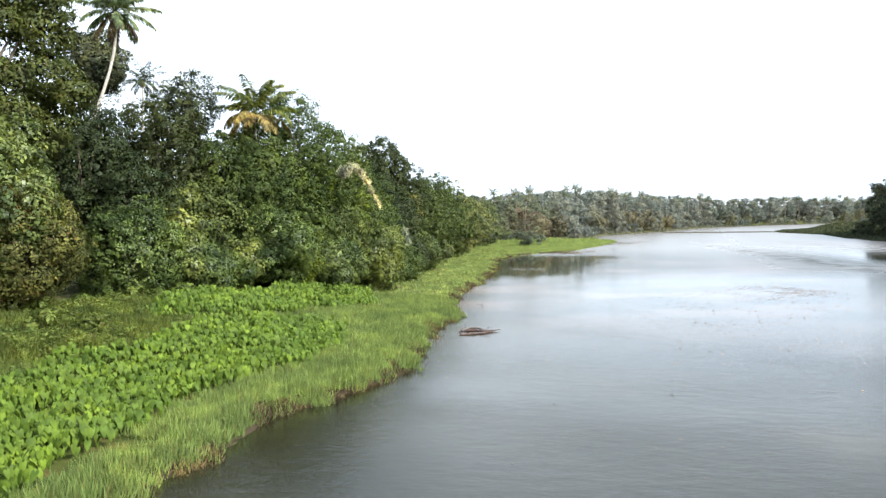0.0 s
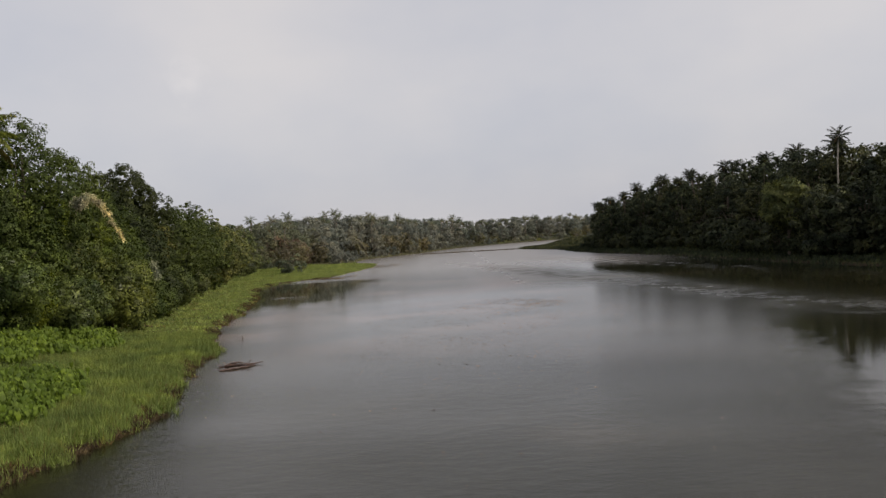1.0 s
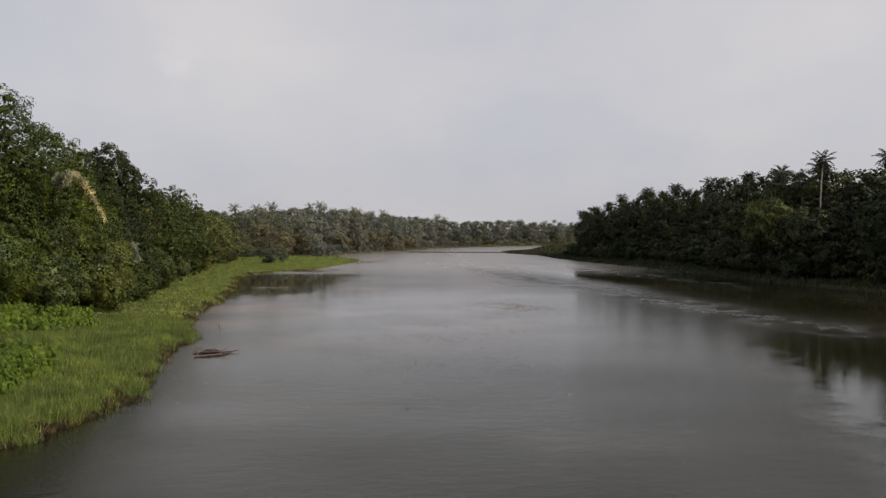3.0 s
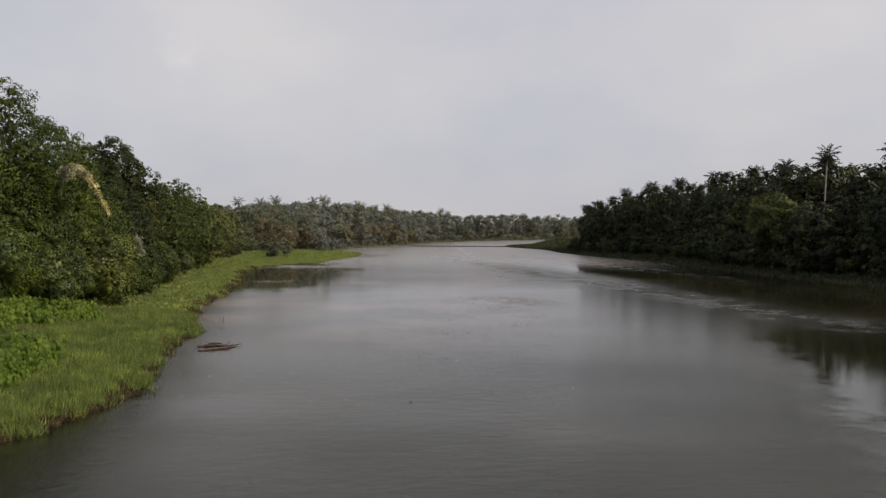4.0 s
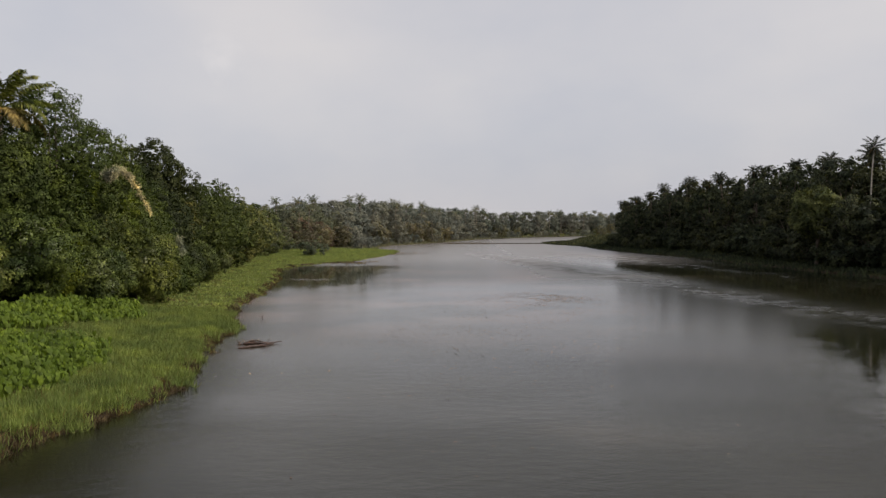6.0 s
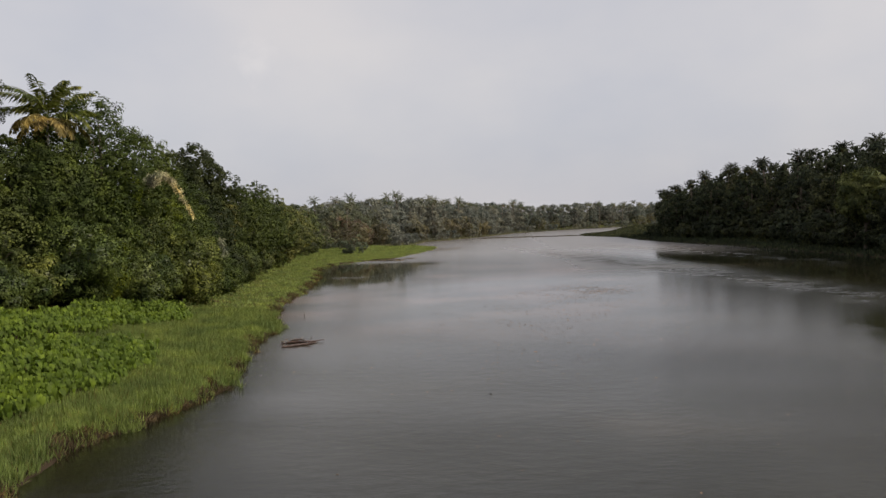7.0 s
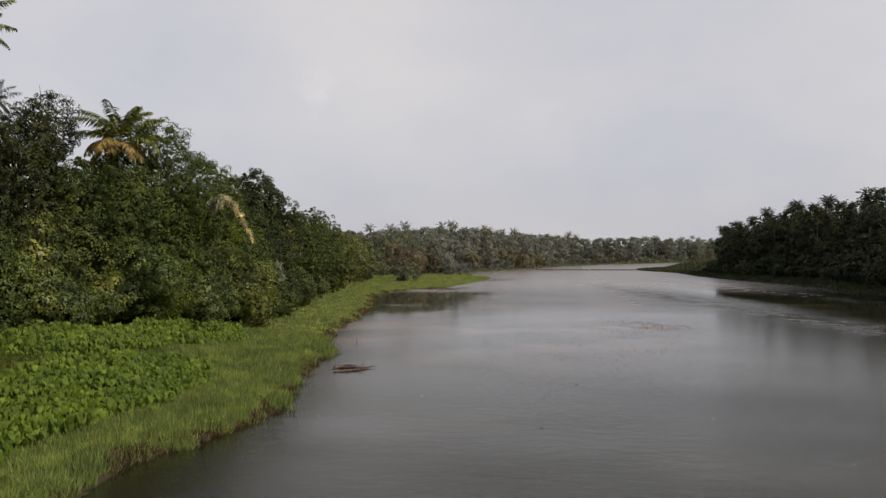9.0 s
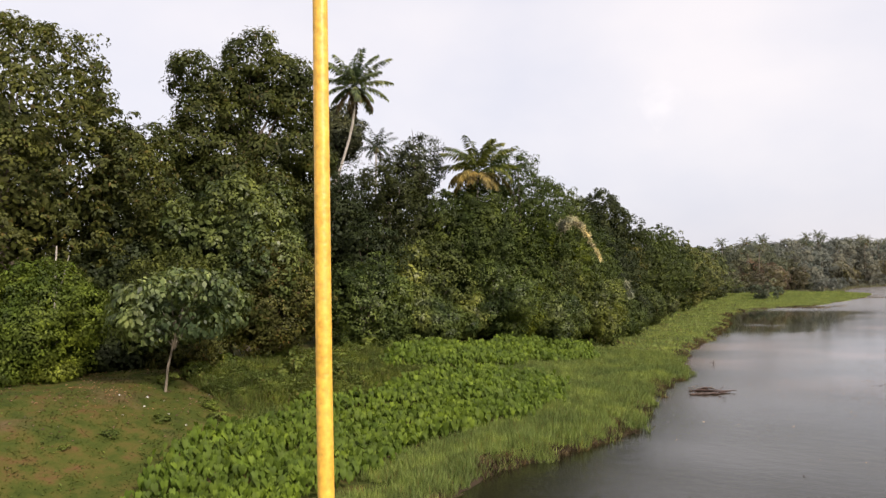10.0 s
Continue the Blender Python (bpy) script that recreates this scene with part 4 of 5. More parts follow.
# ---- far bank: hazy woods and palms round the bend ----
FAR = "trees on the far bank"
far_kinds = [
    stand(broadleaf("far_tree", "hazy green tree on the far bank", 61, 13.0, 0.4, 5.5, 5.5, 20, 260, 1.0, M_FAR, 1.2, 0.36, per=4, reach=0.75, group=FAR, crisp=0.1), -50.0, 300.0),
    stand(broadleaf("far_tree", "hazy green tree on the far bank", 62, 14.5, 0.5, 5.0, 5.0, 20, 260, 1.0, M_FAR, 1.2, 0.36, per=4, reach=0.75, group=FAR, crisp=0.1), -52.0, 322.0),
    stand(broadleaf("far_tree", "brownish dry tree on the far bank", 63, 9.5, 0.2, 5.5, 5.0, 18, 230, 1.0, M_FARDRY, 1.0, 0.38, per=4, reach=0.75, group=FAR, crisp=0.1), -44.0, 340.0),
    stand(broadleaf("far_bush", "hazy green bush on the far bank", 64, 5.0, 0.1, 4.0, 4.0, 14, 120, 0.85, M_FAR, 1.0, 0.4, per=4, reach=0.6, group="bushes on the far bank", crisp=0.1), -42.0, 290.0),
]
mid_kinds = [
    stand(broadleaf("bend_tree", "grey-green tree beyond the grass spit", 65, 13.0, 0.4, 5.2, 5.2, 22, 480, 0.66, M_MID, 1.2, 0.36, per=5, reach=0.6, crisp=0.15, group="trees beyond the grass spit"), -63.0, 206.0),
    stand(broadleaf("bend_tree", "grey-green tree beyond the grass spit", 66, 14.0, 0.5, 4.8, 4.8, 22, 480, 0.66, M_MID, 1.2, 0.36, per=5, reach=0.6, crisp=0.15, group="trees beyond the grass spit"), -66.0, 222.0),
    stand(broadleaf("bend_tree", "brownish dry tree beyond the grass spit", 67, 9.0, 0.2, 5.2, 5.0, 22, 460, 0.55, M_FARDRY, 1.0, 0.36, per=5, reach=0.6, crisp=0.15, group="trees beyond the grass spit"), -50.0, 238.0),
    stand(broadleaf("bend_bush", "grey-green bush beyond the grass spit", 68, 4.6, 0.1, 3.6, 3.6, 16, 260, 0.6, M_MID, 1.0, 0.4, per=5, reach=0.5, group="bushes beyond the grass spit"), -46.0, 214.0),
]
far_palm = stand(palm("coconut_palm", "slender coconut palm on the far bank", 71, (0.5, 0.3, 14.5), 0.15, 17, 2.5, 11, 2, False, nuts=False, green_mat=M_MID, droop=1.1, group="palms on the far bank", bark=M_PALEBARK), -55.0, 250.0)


def along(line, gap):
    """Points every gap metres along a bank, with the way to the land on its left."""
    line = np.array(line, float)
    d = np.concatenate([[0], np.cumsum(np.hypot(*np.diff(line, axis=0).T))])
    for t in np.arange(0, d[-1], gap):
        k = min(int(np.searchsorted(d, t, "right")) - 1, len(line) - 2)
        w = (line[k + 1] - line[k]) / (d[k + 1] - d[k])
        yield line[k] + w * (t - d[k]), np.array([-w[1], w[0]])


FAR_LINE = [(-77, 208), (-71, 243), (-64, 270), (-53, 285), (-45, 306), (-41, 328), (-31, 354), (-21, 379), (-12, 412), (1, 460), (36, 506), (92, 541), (220, 644), (330, 698)]
def far_size(y):
    """How large the wood grows along the far bank."""
    return float(np.interp(y, [208, 250, 300, 420, 500, 560], [0.92, 1.02, 1.12, 1.12, 0.98, 0.86]))


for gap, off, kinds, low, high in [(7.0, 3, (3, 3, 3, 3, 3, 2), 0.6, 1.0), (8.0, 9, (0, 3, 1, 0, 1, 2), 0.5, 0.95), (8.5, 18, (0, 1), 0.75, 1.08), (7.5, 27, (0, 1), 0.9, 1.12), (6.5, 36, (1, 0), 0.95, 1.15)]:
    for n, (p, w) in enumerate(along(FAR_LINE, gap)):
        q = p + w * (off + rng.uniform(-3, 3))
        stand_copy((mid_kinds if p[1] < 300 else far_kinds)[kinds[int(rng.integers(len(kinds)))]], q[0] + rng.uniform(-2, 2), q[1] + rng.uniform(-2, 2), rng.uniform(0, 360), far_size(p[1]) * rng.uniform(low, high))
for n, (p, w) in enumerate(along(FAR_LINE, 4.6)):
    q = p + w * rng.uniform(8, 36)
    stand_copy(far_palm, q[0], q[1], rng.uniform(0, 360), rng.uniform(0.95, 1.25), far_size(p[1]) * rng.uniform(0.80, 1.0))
rusty = stand(broadleaf("rusty_tree", "low round rusty-brown tree beyond the grass spit", 69, 9.4, 0.2, 5.4, 5.2, 18, 620, 0.55, M_RUST, 1.0, 0.40, per=5, reach=0.5, crisp=0.15), -57.0, 279.0)
stand_copy(rusty, -66.0, 289.0, 130, 1.15)


# ---- grass, taro and weeds of the left bank ----
def inside(poly, x, y):
    hit = np.zeros(x.shape, bool)
    for (ax, ay), (bx, by) in zip(poly, poly[1:] + poly[:1]):
        hit ^= ((ay > y) != (by > y)) & (x < (bx - ax) * (y - ay) / (by - ay + 1e-12) + ax)
    return hit


TARO = [(-26, 15), (-29.2, 18.4), (-31.1, 24.7), (-31.5, 32), (-31.5, 39.5), (-32, 45), (-31.5, 50), (-28.5, 53.6), (-26.2, 51.5), (-23.6, 47), (-22.8, 43), (-22.9, 39), (-22.7, 34), (-23.2, 29), (-22.6, 23), (-20.6, 18), (-20, 13)]
TARO_BACK = [(-35.1, 41.2), (-39.4, 47.1), (-40.7, 54.3), (-37.5, 55), (-39, 64), (-38.7, 72), (-35.8, 77), (-30.0, 65.5), (-32.3, 57), (-33.1, 50), (-33.4, 44.5)]
WEEDY = [(-31, 26), (-37, 26), (-40, 32), (-42.5, 38), (-44.5, 47.5), (-47, 57), (-41, 55), (-39, 46), (-35.5, 46.5), (-32.2, 45), (-31.3, 40), (-31.4, 35)]


def in_taro(x, y):
    x, y = x + 0.8 * wobble(x, y, 3, 1), y + 0.8 * wobble(x, y, 3, 2)
    return inside(TARO, x, y) | inside(TARO_BACK, x, y)


rng = np.random.default_rng(8)


def grass(name, label, n, xr, yr, rule, h, w, mat, bend=0.35, flat=0.15):
    x, y = rng.uniform(*xr, n), rng.uniform(*yr, n)
    s = shore(x, y)
    ok = rule(x, y, s)
    x, y, s = x[ok], y[ok], s[ok]
    p = np.stack([x, y, ground_z(x, y) - 0.03], 1)
    along = rng.normal(0, bend, p.shape)
    along[:, 2] = 1
    face = rng.normal(0, 1, p.shape)
    face[:, 2] = flat
    hh = h * (0.55 + 0.8 * rng.random(len(p))) * (0.75 + 0.45 * (0.5 + 0.5 * wobble(x, y, 2.2, 0.5)))
    v, f = blades(p, along, face, hh, w * (0.7 + 0.6 * rng.random(len(p))))
    return tagged(new(name, mesh_of(name, v, f, mat)), label, "grass", kind="stuff")


def brown_edge(x, y, s):
    """Stretches of the waterline where last year's stalks stand brown."""
    return (s > -0.35) & (s < 1.1) & (wobble(x, y, 2.8, 1.4) + 0.25 * wobble(x, y, 0.9, 0.5) - 0.35 * np.clip(s, 0, 1) > -0.08)


grass("river_grass", "tall yellow-green grass along the water's edge", 330000, (-40, -15), (9, 76), lambda x, y, s: (s > -0.3 + 0.5 * (wobble(x, y, 1.8, 0.2) > 0.1)) & (s < 13) & ~((x < -20.5 - 0.9 * wobble(x, y, 2.0, 0.4)) & (y < 24)) & ~in_taro(x, y) & ~(brown_edge(x, y, s) & (rng.random(len(x)) < 0.8)), 0.56, 0.026, M_GRASS)
grass("far_river_grass", "yellow-green grass strip along the water's edge", 260000, (-84, -18), (74, 300), lambda x, y, s: (s > -0.2) & (s < 22 + 4 * np.sin(y * 0.09) + 24 * smooth_step((y - 170) / 60)), 0.36, 0.085, M_GRASS, 0.6, 0.7)
# far grass takes the haze-paled M_MID colour too
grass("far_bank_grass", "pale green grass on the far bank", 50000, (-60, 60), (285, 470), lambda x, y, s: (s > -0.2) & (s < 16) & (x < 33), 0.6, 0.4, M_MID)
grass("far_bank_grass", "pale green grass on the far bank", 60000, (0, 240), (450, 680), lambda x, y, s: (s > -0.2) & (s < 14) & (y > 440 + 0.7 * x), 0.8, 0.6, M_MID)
grass("lawn_grass", "short patchy lawn grass", 110000, (-60, -22), (8, 46), lambda x, y, s: (s > 6) & ~in_taro(x, y) & (wobble(x, y, 5.0, 2.2) + 0.3 * rng.normal(size=len(x)) > -0.1), 0.11, 0.05, M_LAWN, 2.2, 3.0)
# dark blade colour stands for the wood's shade on this slope
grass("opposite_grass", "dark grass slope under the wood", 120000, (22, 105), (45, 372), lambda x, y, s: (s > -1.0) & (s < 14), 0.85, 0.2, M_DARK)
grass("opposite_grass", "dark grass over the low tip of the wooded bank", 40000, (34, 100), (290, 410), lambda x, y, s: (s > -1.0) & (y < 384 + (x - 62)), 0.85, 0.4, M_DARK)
grass("edge_stalks", "brown dry stalks at the waterline", 520000, (-44, -14), (9, 190), brown_edge, 0.42, 0.045, M_ROOT, 0.8)


def weeds(name, label, n, poly, mat, size, height):
    xs, ys = [a for a, b in poly], [b for a, b in poly]
    x, y = rng.uniform(min(xs), max(xs), n), rng.uniform(min(ys), max(ys), n)
    ok = inside(poly, x, y) & (wobble(x, y, 3.0, 1.9) > -0.5)
    x, y = x[ok], y[ok]
    p = np.stack([x, y, ground_z(x, y) + rng.random(len(x)) * height * (0.6 + 0.6 * wobble(x, y, 4.0, 0.4))], 1)
    along = rng.normal(0, 1, p.shape)
    along[:, 2] = 0.3
    face = rng.normal(0, 0.4, p.shape) + [0, 0, 1]
    return tagged(new(name, mesh_of(name, *blades(p, along, face, size * (0.6 + 0.8 * rng.random(len(p))), size * 0.55), mat)), label, "weeds", kind="stuff")


grass("slope_grass", "soft olive-green grass on the slope behind the taro", 90000, (-48, -31), (25, 58), lambda x, y, s: inside(WEEDY, x, y), 0.62, 0.03, M_WEED, 0.5)
weeds("weeds", "low tangled green weeds between taro and trees", 26000, WEEDY, M_WEED, 0.24, 0.75)


LAWN = [(-25, 11), (-36, 11), (-38.5, 17), (-38, 23), (-36, 27), (-31.8, 27), (-31.4, 23), (-29.6, 18.5), (-26.5, 15)]
weeds("lawn_weeds", "low broad-leaved weeds dotting the lawn", 1500, LAWN, M_WEED, 0.15, 0.07)


weed_bush = stand(broadleaf("weed_bush", "low leafy weed bush on the slope behind the taro", 81, 1.3, 0.05, 0.9, 0.9, 8, 65, 0.26, M_WEED, 0.9, 0.45, reach=0.22, trunk=0.03, group="weed bushes behind the taro"), -36.0, 33.0)
for k in range(30):
    while True:
        x, y = rng.uniform(-46, -31), rng.uniform(26, 56)
        if inside(WEEDY, np.array([x]), np.array([y]))[0]:
            break
    stand_copy(weed_bush, x, y, rng.uniform(0, 360), rng.uniform(0.4, 1.1), 0.85)


for x, y, sc in [(-32.4, 18.6, 0.35), (-32.9, 21.6, 0.4), (-31.9, 16.2, 0.3), (-32.2, 24.2, 0.5), (-33.4, 24.9, 0.45), (-35.2, 26.8, 0.6), (-37.9, 25.4, 0.6)]:
    stand_copy(weed_bush, x, y, rng.uniform(0, 360), sc, 0.7)


def heart(size):
    """A drooping heart-shaped leaf blade, stalk end at the origin."""
    pts = [(0, 0, 0), (-0.26, 0.17, 0.02), (-0.05, 0.36, -0.05), (0.38, 0.33, -0.09), (0.75, 0.15, -0.22), (1.0, 0, -0.38), (0.5, 0, -0.05),
           (0.75, -0.15, -0.22), (0.38, -0.33, -0.09), (-0.05, -0.36, -0.05), (-0.26, -0.17, 0.02)]
    tri = [(0, 2, 1), (0, 3, 2), (0, 6, 3), (6, 4, 3), (6, 5, 4), (6, 7, 5), (6, 8, 7), (0, 8, 6), (0, 9, 8), (0, 10, 9)]
    return np.array(pts) * size, np.array(tri)


def taro_leaf(place, turn, tip, size):
    v, f = heart(size)
    m = np.array(Matrix.Rotation(turn, 3, "Z") @ Matrix.Rotation(tip, 3, "Y"))
    return v @ m.T + place, f


x, y = rng.uniform(-42, -18, 13000), rng.uniform(12, 78, 13000)
ok = in_taro(x, y) & (wobble(x, y, 5.5, 3.1) > -0.75)
x, y = x[ok], y[ok]
tall = 0.55 + 0.45 * rng.random(len(x)) + 0.25 * wobble(x, y, 4.0, 0.9)
hero = [k for k in range(len(x)) if y[k] < 33 and x[k] < -22][:70]
rest = sorted(set(range(len(x))) - set(hero))
pieces = []
for k in rest:
    z = ground_at(x[k], y[k])
    for j in range(4):
        pieces.append(taro_leaf((x[k] + rng.normal(0, 0.3), y[k] + rng.normal(0, 0.3), z + tall[k] * rng.uniform(0.65, 1.1)), rng.normal(-0.7, 0.9), rng.uniform(0.6, 1.4), rng.uniform(0.23, 0.43)))
tagged(new("taro_patch", mesh_of("taro_patch", *joined(pieces), M_TARO)), "dense patch of bright green heart-leaved taro", "plants", kind="stuff")

taro_plant = tagged(new("taro_plant"), "bright green taro plant with drooping heart-shaped leaves", "plant", "taro plants by the lawn")
leaf_mesh = mesh_of("leaf", *heart(0.36), M_TARO)
for j in range(7):
    a = j * 0.8976 + 0.3
    r, h = 0.28 + 0.08 * (j % 2), 0.75 + 0.1 * (j % 3)
    stalk = child("stalk", mesh_of("stalk", *tube([(0, 0, -0.05), (r * 0.4 * math.cos(a), r * 0.4 * math.sin(a), h * 0.6), (r * math.cos(a), r * math.sin(a), h)], [0.025, 0.018, 0.01], 5), M_TARO, True), taro_plant)
    lf = child("leaf", leaf_mesh, stalk)
    lf.matrix_basis = Matrix.Translation((r * math.cos(a), r * math.sin(a), h)) @ Matrix.Rotation(a, 4, "Z") @ Matrix.Rotation(0.3 + 0.1 * j, 4, "Y")
for n, k in enumerate(hero):
    m = Matrix.LocRotScale((x[k], y[k], ground_at(x[k], y[k])), Euler((0, 0, rng.uniform(0, 6.28))), [tall[k] * 1.05] * 3)
    if n == 0:
        taro_plant.matrix_basis = m
    else:
        copy_thing(taro_plant, Matrix.LocRotScale(m.to_translation(), m.to_quaternion(), Vector([tall[k] / tall[hero[0]]] * 3)))

# ---- the water's flotsam ----
log = tagged(new("driftwood"), "wet reddish-brown driftwood snag lying in the shallows", "driftwood")
def gnarled(points, radii, seed, sides=7):
    """A crooked, knotty branch through the points."""
    g = np.random.default_rng(seed)
    t = np.linspace(0, 1, 4 * len(points))
    p = np.stack([np.interp(t, np.linspace(0, 1, len(points)), np.array(points, float)[:, k]) for k in range(3)], 1)
    r = np.interp(t, np.linspace(0, 1, len(radii)), radii) * g.uniform(0.75, 1.3, len(t))
    return tube(p + g.normal(0, 0.035, p.shape) * [1, 1.6, 0.5], r, sides)


for k, (pts, rad) in enumerate([
        ([(-1.6, 0.25, -0.03), (-0.7, 0.3, 0.05), (0.3, 0.1, 0.04), (1.0, 0.12, 0.05), (1.8, 0.25, 0.12)], [0.05, 0.09, 0.08, 0.06, 0.02]),
        ([(-1.5, -1.5, -0.02), (-0.6, -1.35, 0.04), (0.4, -1.0, 0.04), (1.2, -0.3, 0.05)], [0.04, 0.09, 0.08, 0.03]),
        ([(-1.2, 0.4, 0.0), (-0.6, 0.35, 0.2), (0.0, 0.3, 0.24), (0.4, 0.2, 0.1)], [0.03, 0.05, 0.05, 0.03]),
        ([(-0.9, -1.3, 0.03), (-1.3, -0.8, 0.22), (-1.5, -0.5, 0.34)], [0.04, 0.03, 0.01]),
        ([(0.5, 0.1, 0.05), (0.8, 0.5, 0.22), (0.9, 0.8, 0.36)], [0.04, 0.03, 0.01]),
        ([(0.2, -1.05, 0.05), (0.7, -1.2, 0.16), (1.1, -1.25, 0.2)], [0.035, 0.025, 0.01])]):
    child("branch" if k else "log", mesh_of("branch" if k else "log", *gnarled(pts, rad, 60 + k), M_WET, True), log)
bp = np.stack([rng.uniform(-1.4, 0.0, 34), rng.uniform(0.2, 0.7, 34), rng.uniform(0.08, 0.3, 34)], 1)
child("brushwood", mesh_of("brushwood", *blades(bp, rng.normal(0, 1, bp.shape) * [1, 0.6, 0.2], rng.normal(0, 1, bp.shape), 0.45, 0.03), M_LEAVES), log, "tangle of reddish dry twigs")
log.matrix_basis = pose(-16.4, 56.2, 0.03, 0, 0, 14)

snag = tagged(new("stick"), "thin forked stick standing out of the water", "stick")
child("stem", mesh_of("stem", *tube([(0, 0, -0.4), (0.05, 0, 0.2), (0.0, 0.05, 0.42)], [0.04, 0.035, 0.02], 6), M_WET, True), snag)
child("twig", mesh_of("twig", *tube([(0.03, 0, 0.1), (-0.35, 0, 0.22), (-0.6, 0.1, 0.25)], [0.03, 0.02, 0.01], 5), M_WET, True), snag)
snag.matrix_basis = pose(-20.7, 72.5, 0)


def debris(n, size):
    """A low clump of sodden leaves and twigs, half awash."""
    g = np.random.default_rng(n)
    p = g.normal(0, size * 0.35, (14, 3)) * [1, 0.5, 0]
    p[:, 2] = g.uniform(-0.01, 0.06, 14)
    return blades(p, g.normal(0, 1, p.shape) * [1, 0.7, 0.25], g.normal(0, 0.4, p.shape) + [0, 0, 1], size * 0.8, size * 0.4)


clump = tagged(new("floating_debris"), "dark sodden clump of leaves afloat on the river", "debris", "debris afloat on the river")
child("leaves", mesh_of("leaves", *debris(1, 0.12), M_WET), clump)
clump.matrix_basis = pose(1.5, 71.9, 0.0)
for k, (x, y) in enumerate([(-2.0, 65.9), (-1.1, 51.6), (0.7, 50.7), (7.9, 48.0), (-6.6, 35.0), (-2.7, 76.6), (2.7, 65.5), (-1.3, 38.1), (-14.5, 52.5), (-16.5, 47.0), (-19.0, 66.0), (4.6, 88.0), (6.5, 91.0), (9.0, 93.5),
                            (11.0, 95.0), (13.5, 96.0), (15.5, 93.0), (12.0, 90.5), (8.0, 87.0), (16.0, 120.0), (2.0, 110.0), (-18.0, 134.0), (-14.0, 128.0), (10.0, 73.0), (-17.7, 49.8), (-15.5, 44.0), (-15.9, 42.6), (-19.9, 64.0), (-15.9, 46.2), (-17.8, 55.3)]):
    copy_thing(clump, Matrix.LocRotScale((x, y, 0), Euler((0, 0, k * 1.3)), Vector((0.6 + 0.35 * (k % 3), 0.5 + 0.2 * (k % 2), 0.6))))

# a mat of scum and drifted leaves over the shoal
p = np.stack([rng.normal(9.4, 3.6, 3200), rng.normal(90, 4.6, 3200), rng.uniform(-0.02, 0.012, 3200)], 1)
p = np.concatenate([p, np.stack([rng.normal(2.0, 9.0, 4400), rng.normal(74, 16, 4400), rng.uniform(-0.02, 0.010, 4400)], 1)])
p = p[wobble(p[:, 0], p[:, 1], 3.0, 1.0) > -0.2]
tagged(new("drifted_leaves", mesh_of("drifted_leaves", *blades(p, rng.normal(0, 1, p.shape) * [1, 1, 0.08], rng.normal(0, 0.2, p.shape) + [0, 0, 1], 0.13, 0.08), M_LEAVES)), "scattered brown leaves drifted over a shoal", "leaves", kind="stuff")
p = np.stack([rng.uniform(-42, -14, 9000), rng.uniform(160, 250, 9000), np.full(9000, 0.012)], 1)
p = p[(shore(p[:, 0], p[:, 1]) < 0) & (shore(p[:, 0], p[:, 1]) > -9) & (wobble(p[:, 0], p[:, 1], 14, 1) + 0.3 * wobble(p[:, 0], p[:, 1], 4, 2) > 0.42)]
tagged(new("water_weed", mesh_of("water_weed", *blades(p, rng.normal(0, 1, p.shape) * [1, 1, 0.1], rng.normal(0, 0.2, p.shape) + [0, 0, 1], 0.6, 0.4), M_ROOT)), "brown floating weed off the grass spit", "weeds", kind="stuff")

# ---- small things of the left bank ----
strand = tagged(new("dry_creeper"), "straw-coloured dry creeper hanging in an arc over the trees", "creeper")
arc = np.array([(-35.4, 71.5, 14.3), (-34.5, 72.0, 14.9), (-33.7, 72.3, 14.3), (-32.9, 72.6, 12.9), (-31.9, 73.2, 10.5)])
child("stem", mesh_of("stem", *tube(arc, [0.04, 0.035, 0.025, 0.015, 0.008], 6), M_DRY, True), strand)
t = rng.random(1300) ** 2.6
p = np.stack([np.interp(t, np.linspace(0, 1, 5), arc[:, k]) for k in range(3)], 1) + rng.normal(0, 0.20, (1300, 3)) * (1.25 - t[:, None])
child("tassels", mesh_of("tassels", *blades(p, rng.normal(0, 0.5, p.shape) + [0.35, -0.3, -0.5], rng.normal(0, 1, p.shape) + [0.6, -0.4, 0.9], 0.42, 0.08), M_DRY), strand, "hanging straw-coloured tassels")
strand_low = tagged(new("dry_creeper"), "short pale dry creeper hanging low on the foliage", "creeper")
arc = np.array([(-31.9, 79.8, 8.3), (-31.7, 79.9, 7.5), (-31.5, 79.9, 6.4)])
child("stem", mesh_of("stem", *tube(arc, [0.05, 0.04, 0.02], 6), M_DRY, True), strand_low)
t = rng.random(200)
p = np.stack([np.interp(t, np.linspace(0, 1, 3), arc[:, k]) for k in range(3)], 1) + rng.normal(0, 0.14, (200, 3))
child("tassels", mesh_of("tassels", *blades(p, rng.normal(0, 0.4, p.shape) + [0, 0, -0.9], rng.normal(0, 1, p.shape), 0.5, 0.08), M_DRY), strand_low, "hanging straw-coloured tassels")

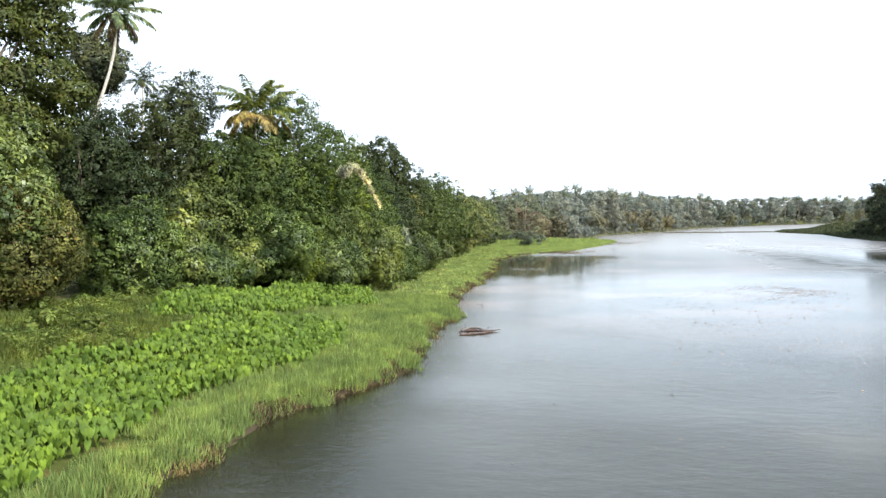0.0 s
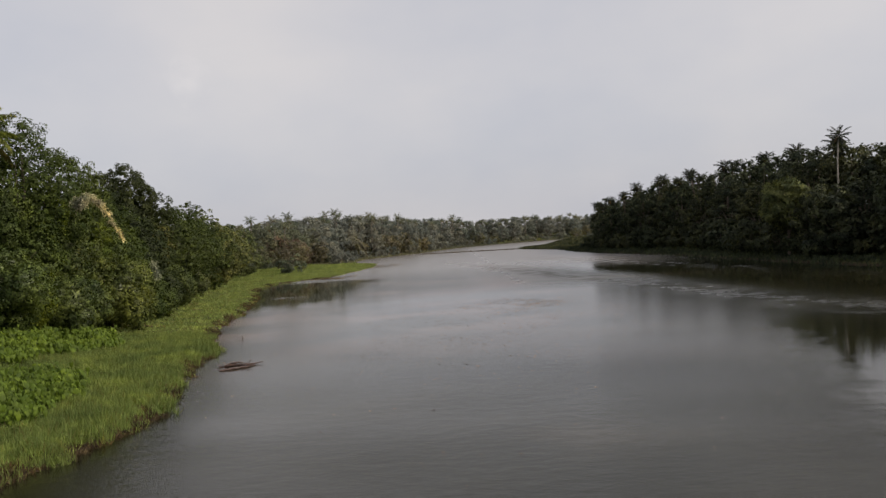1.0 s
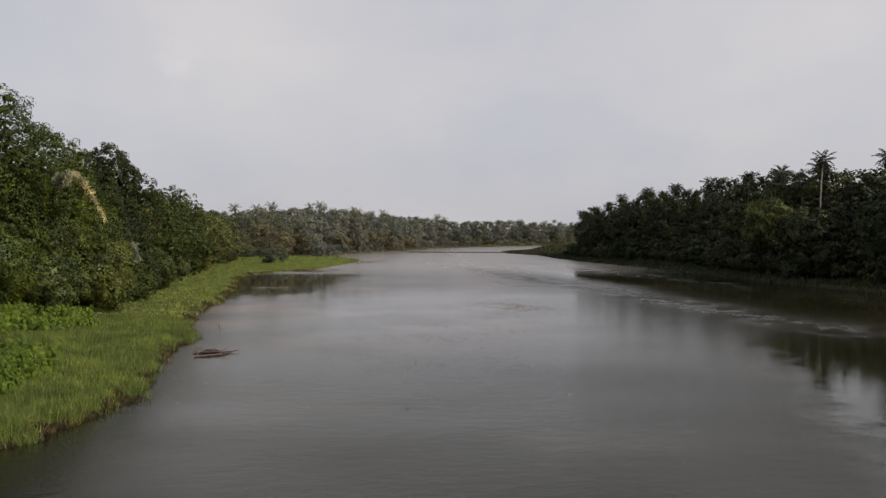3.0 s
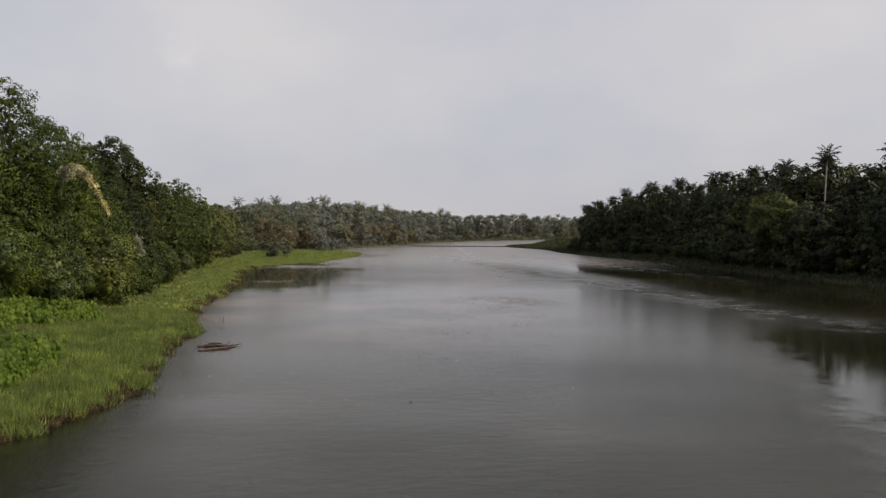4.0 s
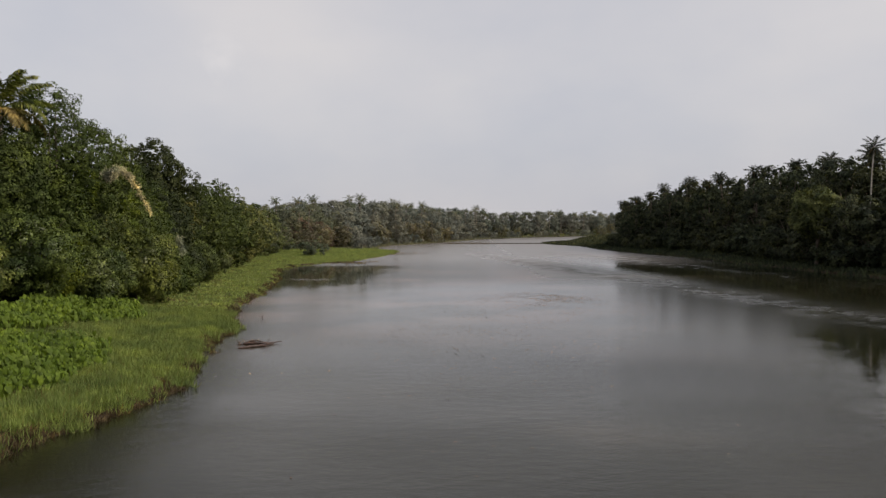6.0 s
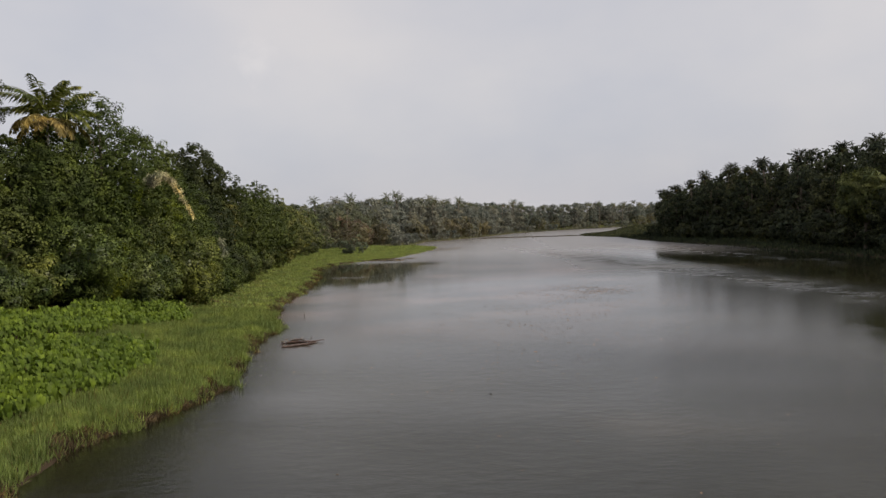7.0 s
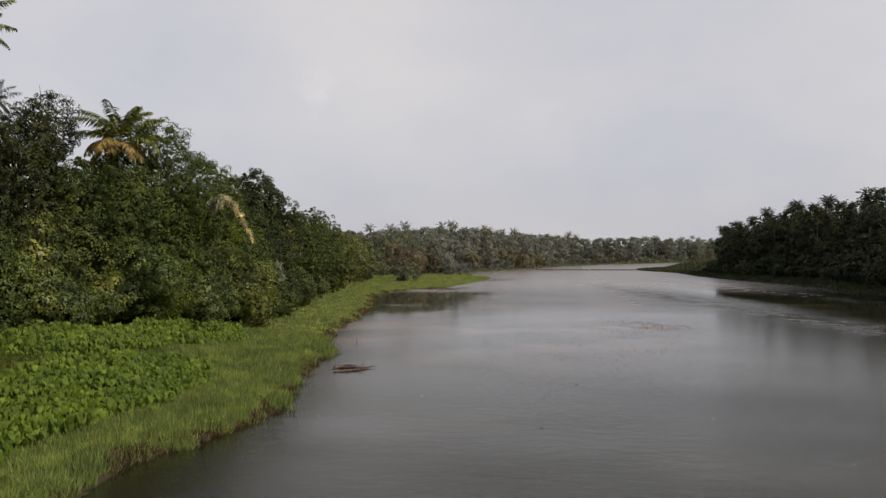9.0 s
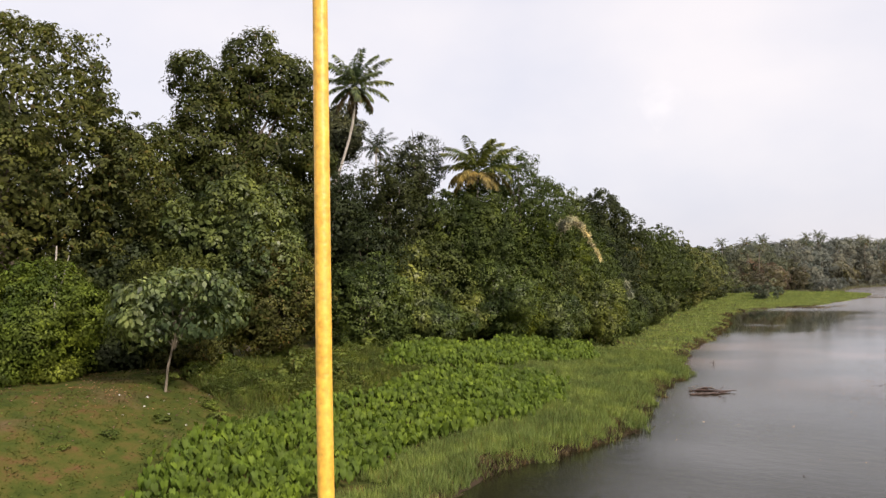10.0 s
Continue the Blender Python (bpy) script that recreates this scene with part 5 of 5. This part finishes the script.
stand(broadleaf("dry_bush", "small round brown dry bush in the grass", 83, 2.0, 0.1, 1.5, 1.5, 9, 160, 0.26, M_ROOT, 0.9, 0.42, reach=0.25, trunk=0.04), -43.0, 119.4)
stand(palm("young_palm", "young stemless palm with pale arching fronds", 84, (0.1, 0, 1.0), 0.12, 13, 4.2, 20, 0, False, nuts=False, green_mat=M_PALMPALE), -66.5, 262.0, 0, 1.3)
stand(palm("young_palm", "young stemless palm at the thicket's edge", 85, (0.1, 0, 0.8), 0.1, 12, 2.4, 20, 0, False, nuts=False), -37.0, 94.6)
stand(palm("slender_palm", "slender young palm poking above the riverside trees", 77, (0.2, 0.1, 15.9), 0.1, 12, 1.3, 16, 0, False, nuts=False, green_mat=M_PALMDARK), -54.3, 159.0)

dead = tagged(new("bare_tree"), "thin bare pale tree trunk among bushes", "tree")
child("trunk", mesh_of("trunk", *tube([(0, 0, -0.5), (0.1, 0, 3.4), (-0.05, 0.1, 5.8), (0.15, 0.1, 7.8)], [0.14, 0.12, 0.09, 0.04], 8), M_PALMBARK, True), dead)
child("branch", mesh_of("branch", *tube([(0.0, 0.05, 4.6), (0.5, 0.3, 5.9), (0.8, 0.5, 7.2)], [0.06, 0.04, 0.02], 6), M_PALMBARK, True), dead)
stand(dead, -44.6, 22.4)
twig = tagged(new("bare_stick"), "thin bare stick rising from a treetop", "stick")
child("stem", mesh_of("stem", *tube([(0, 0, 0), (0.05, 0, 1.0), (-0.12, 0, 2.1)], [0.05, 0.04, 0.015], 6), M_BARK, True), twig)
twig.matrix_basis = pose(-49.6, 64.4, 23.6)

# fallen leaves and litter on the lawn
p = np.stack([rng.uniform(-43, -31, 5200), rng.uniform(12, 28, 5200), np.zeros(5200)], 1)
back = smooth_step((-p[:, 0] * 0.8 + (p[:, 1] - 18) * 0.35 - 26.5) / 3.5)
p = p[(rng.random(len(p)) < 0.05 + 0.25 * back) & ~in_taro(p[:, 0], p[:, 1]) & (wobble(p[:, 0], p[:, 1], 2.0, 1.2) > -0.4)]
p[:, 2] = ground_z(p[:, 0], p[:, 1]) + 0.03
tagged(new("fallen_leaves", mesh_of("fallen_leaves", *blades(p, rng.normal(0, 1, p.shape) * [1, 1, 0.15], rng.normal(0, 0.3, p.shape) + [0, 0, 1], 0.16, 0.09), M_LEAVES)), "brown fallen leaves scattered on the lawn", "leaves", kind="stuff")
scrap = None
for k, (x, y) in enumerate([(-35.6, 22.6), (-35.3, 22.8), (-34.8, 23.0), (-34.5, 21.7), (-33.4, 16.8), (-34.8, 25.8), (-33.2, 22.2), (-32.1, 22.4), (-37.1, 23.0), (-34.0, 24.6), (-35.9, 21.2), (-33.8, 20.1)]):
    m = Matrix.LocRotScale((x, y, ground_at(x, y) + 0.12), Euler((0.25 * (k % 3), 0.2, k * 1.9)), Vector((1, 1, 1)) * (0.4 + 0.15 * (k % 4)))
    if scrap is None:
        bm = bmesh.new()
        bmesh.ops.create_grid(bm, x_segments=4, y_segments=3, size=0.13)
        for v in bm.verts:
            v.co.z = 0.05 * math.sin(v.co.x * 40) + 0.04 * math.cos(v.co.y * 33)
        bmesh.ops.solidify(bm, geom=bm.faces[:], thickness=0.01)
        me = bpy.data.meshes.new("litter_scrap")
        bm.to_mesh(me)
        bm.free()
        me.materials.append(M_LITTER)
        scrap = tagged(new("litter_scrap", me), "crumpled pale scrap of litter on the lawn", "litter", "litter on the lawn")
        scrap.matrix_basis = m
    else:
        copy_thing(scrap, m)
# a small pale hut far off on the bank
hut = tagged(new("hut"), "small whitewashed hut with a sloping roof, far on the bank", "hut")
bm = bmesh.new()
bmesh.ops.create_cube(bm, size=1.0, matrix=Matrix.Translation((0, 0, 1.2)) @ Matrix.Diagonal((4.0, 3.0, 2.4, 1)))
part("wall", bm, M_LITTER, hut)
bm = bmesh.new()
vs = [bm.verts.new(v) for v in ((-2.4, -1.9, 2.3), (2.4, -1.9, 2.3), (2.4, 1.9, 2.3), (-2.4, 1.9, 2.3), (-2.4, 0, 3.4), (2.4, 0, 3.4))]
for f in ((0, 1, 5, 4), (2, 3, 4, 5), (0, 4, 3), (1, 2, 5), (0, 3, 2, 1)):
    bm.faces.new([vs[k] for k in f])
part("roof", bm, M_CONCRETE, hut)
bm = bmesh.new()
bmesh.ops.create_cube(bm, size=1.0, matrix=Matrix.Translation((0.6, -1.51, 0.95)) @ Matrix.Diagonal((0.8, 0.06, 1.9, 1)))
part("door", bm, M_BARK, hut)
hut.matrix_basis = pose(-26.5, 389.5, ground_at(-26.5, 389.5), 0, 0, 30)

# ---- the bridge under the camera and its yellow post ----
bm = bmesh.new()
bmesh.ops.create_cube(bm, size=1.0, matrix=Matrix.Translation((0, -2.6, 7.0)) @ Matrix.Diagonal((150, 7.6, 0.7, 1)))
bmesh.ops.bevel(bm, geom=bm.edges[:], offset=0.03, segments=2, affect="EDGES")
bridge = tagged(new("bridge"), "grey concrete bridge deck over the river", "bridge", kind="structure")
part("deck", bm, M_CONCRETE, bridge)
bm = bmesh.new()
bmesh.ops.create_cube(bm, size=1.0, matrix=Matrix.Translation((0, 1.05, 7.45)) @ Matrix.Diagonal((150, 0.28, 0.26, 1)))
bmesh.ops.bevel(bm, geom=bm.edges[:], offset=0.02, segments=2, affect="EDGES")
part("kerb", bm, M_CONCRETE, bridge)
for bx in (-45, -12, 25, 60):
    bm = bmesh.new()
    bmesh.ops.create_cone(bm, cap_ends=True, segments=20, radius1=0.8, radius2=0.8, depth=10, matrix=Matrix.Translation((bx, -2.6, 1.7)))
    part("pier", bm, M_CONCRETE, bridge)

post = tagged(new("yellow_post"), "slim weathered yellow-painted steel post on the bridge kerb", "post")
child("pole", mesh_of("pole", *tube([(0, 0, 0), (0.004, 0, 1.2), (0.0, 0.0, 2.4), (-0.004, 0, 4.2)], [0.0185, 0.0180, 0.0172, 0.0165], 20), M_YELLOW, True), post)
bm = bmesh.new()
bmesh.ops.create_cone(bm, cap_ends=True, segments=20, radius1=0.06, radius2=0.055, depth=0.02, matrix=Matrix.Translation((0, 0, 0.01)))
part("base_plate", bm, M_YELLOW, post)
post.matrix_basis = Matrix.Translation((-1.508 + 0.043 * 1.42, 1.073 - 0.0616 * 1.42, 7.58)) @ Vector((-0.043, 0.0616, 1)).to_track_quat("Z", "Y").to_matrix().to_4x4()
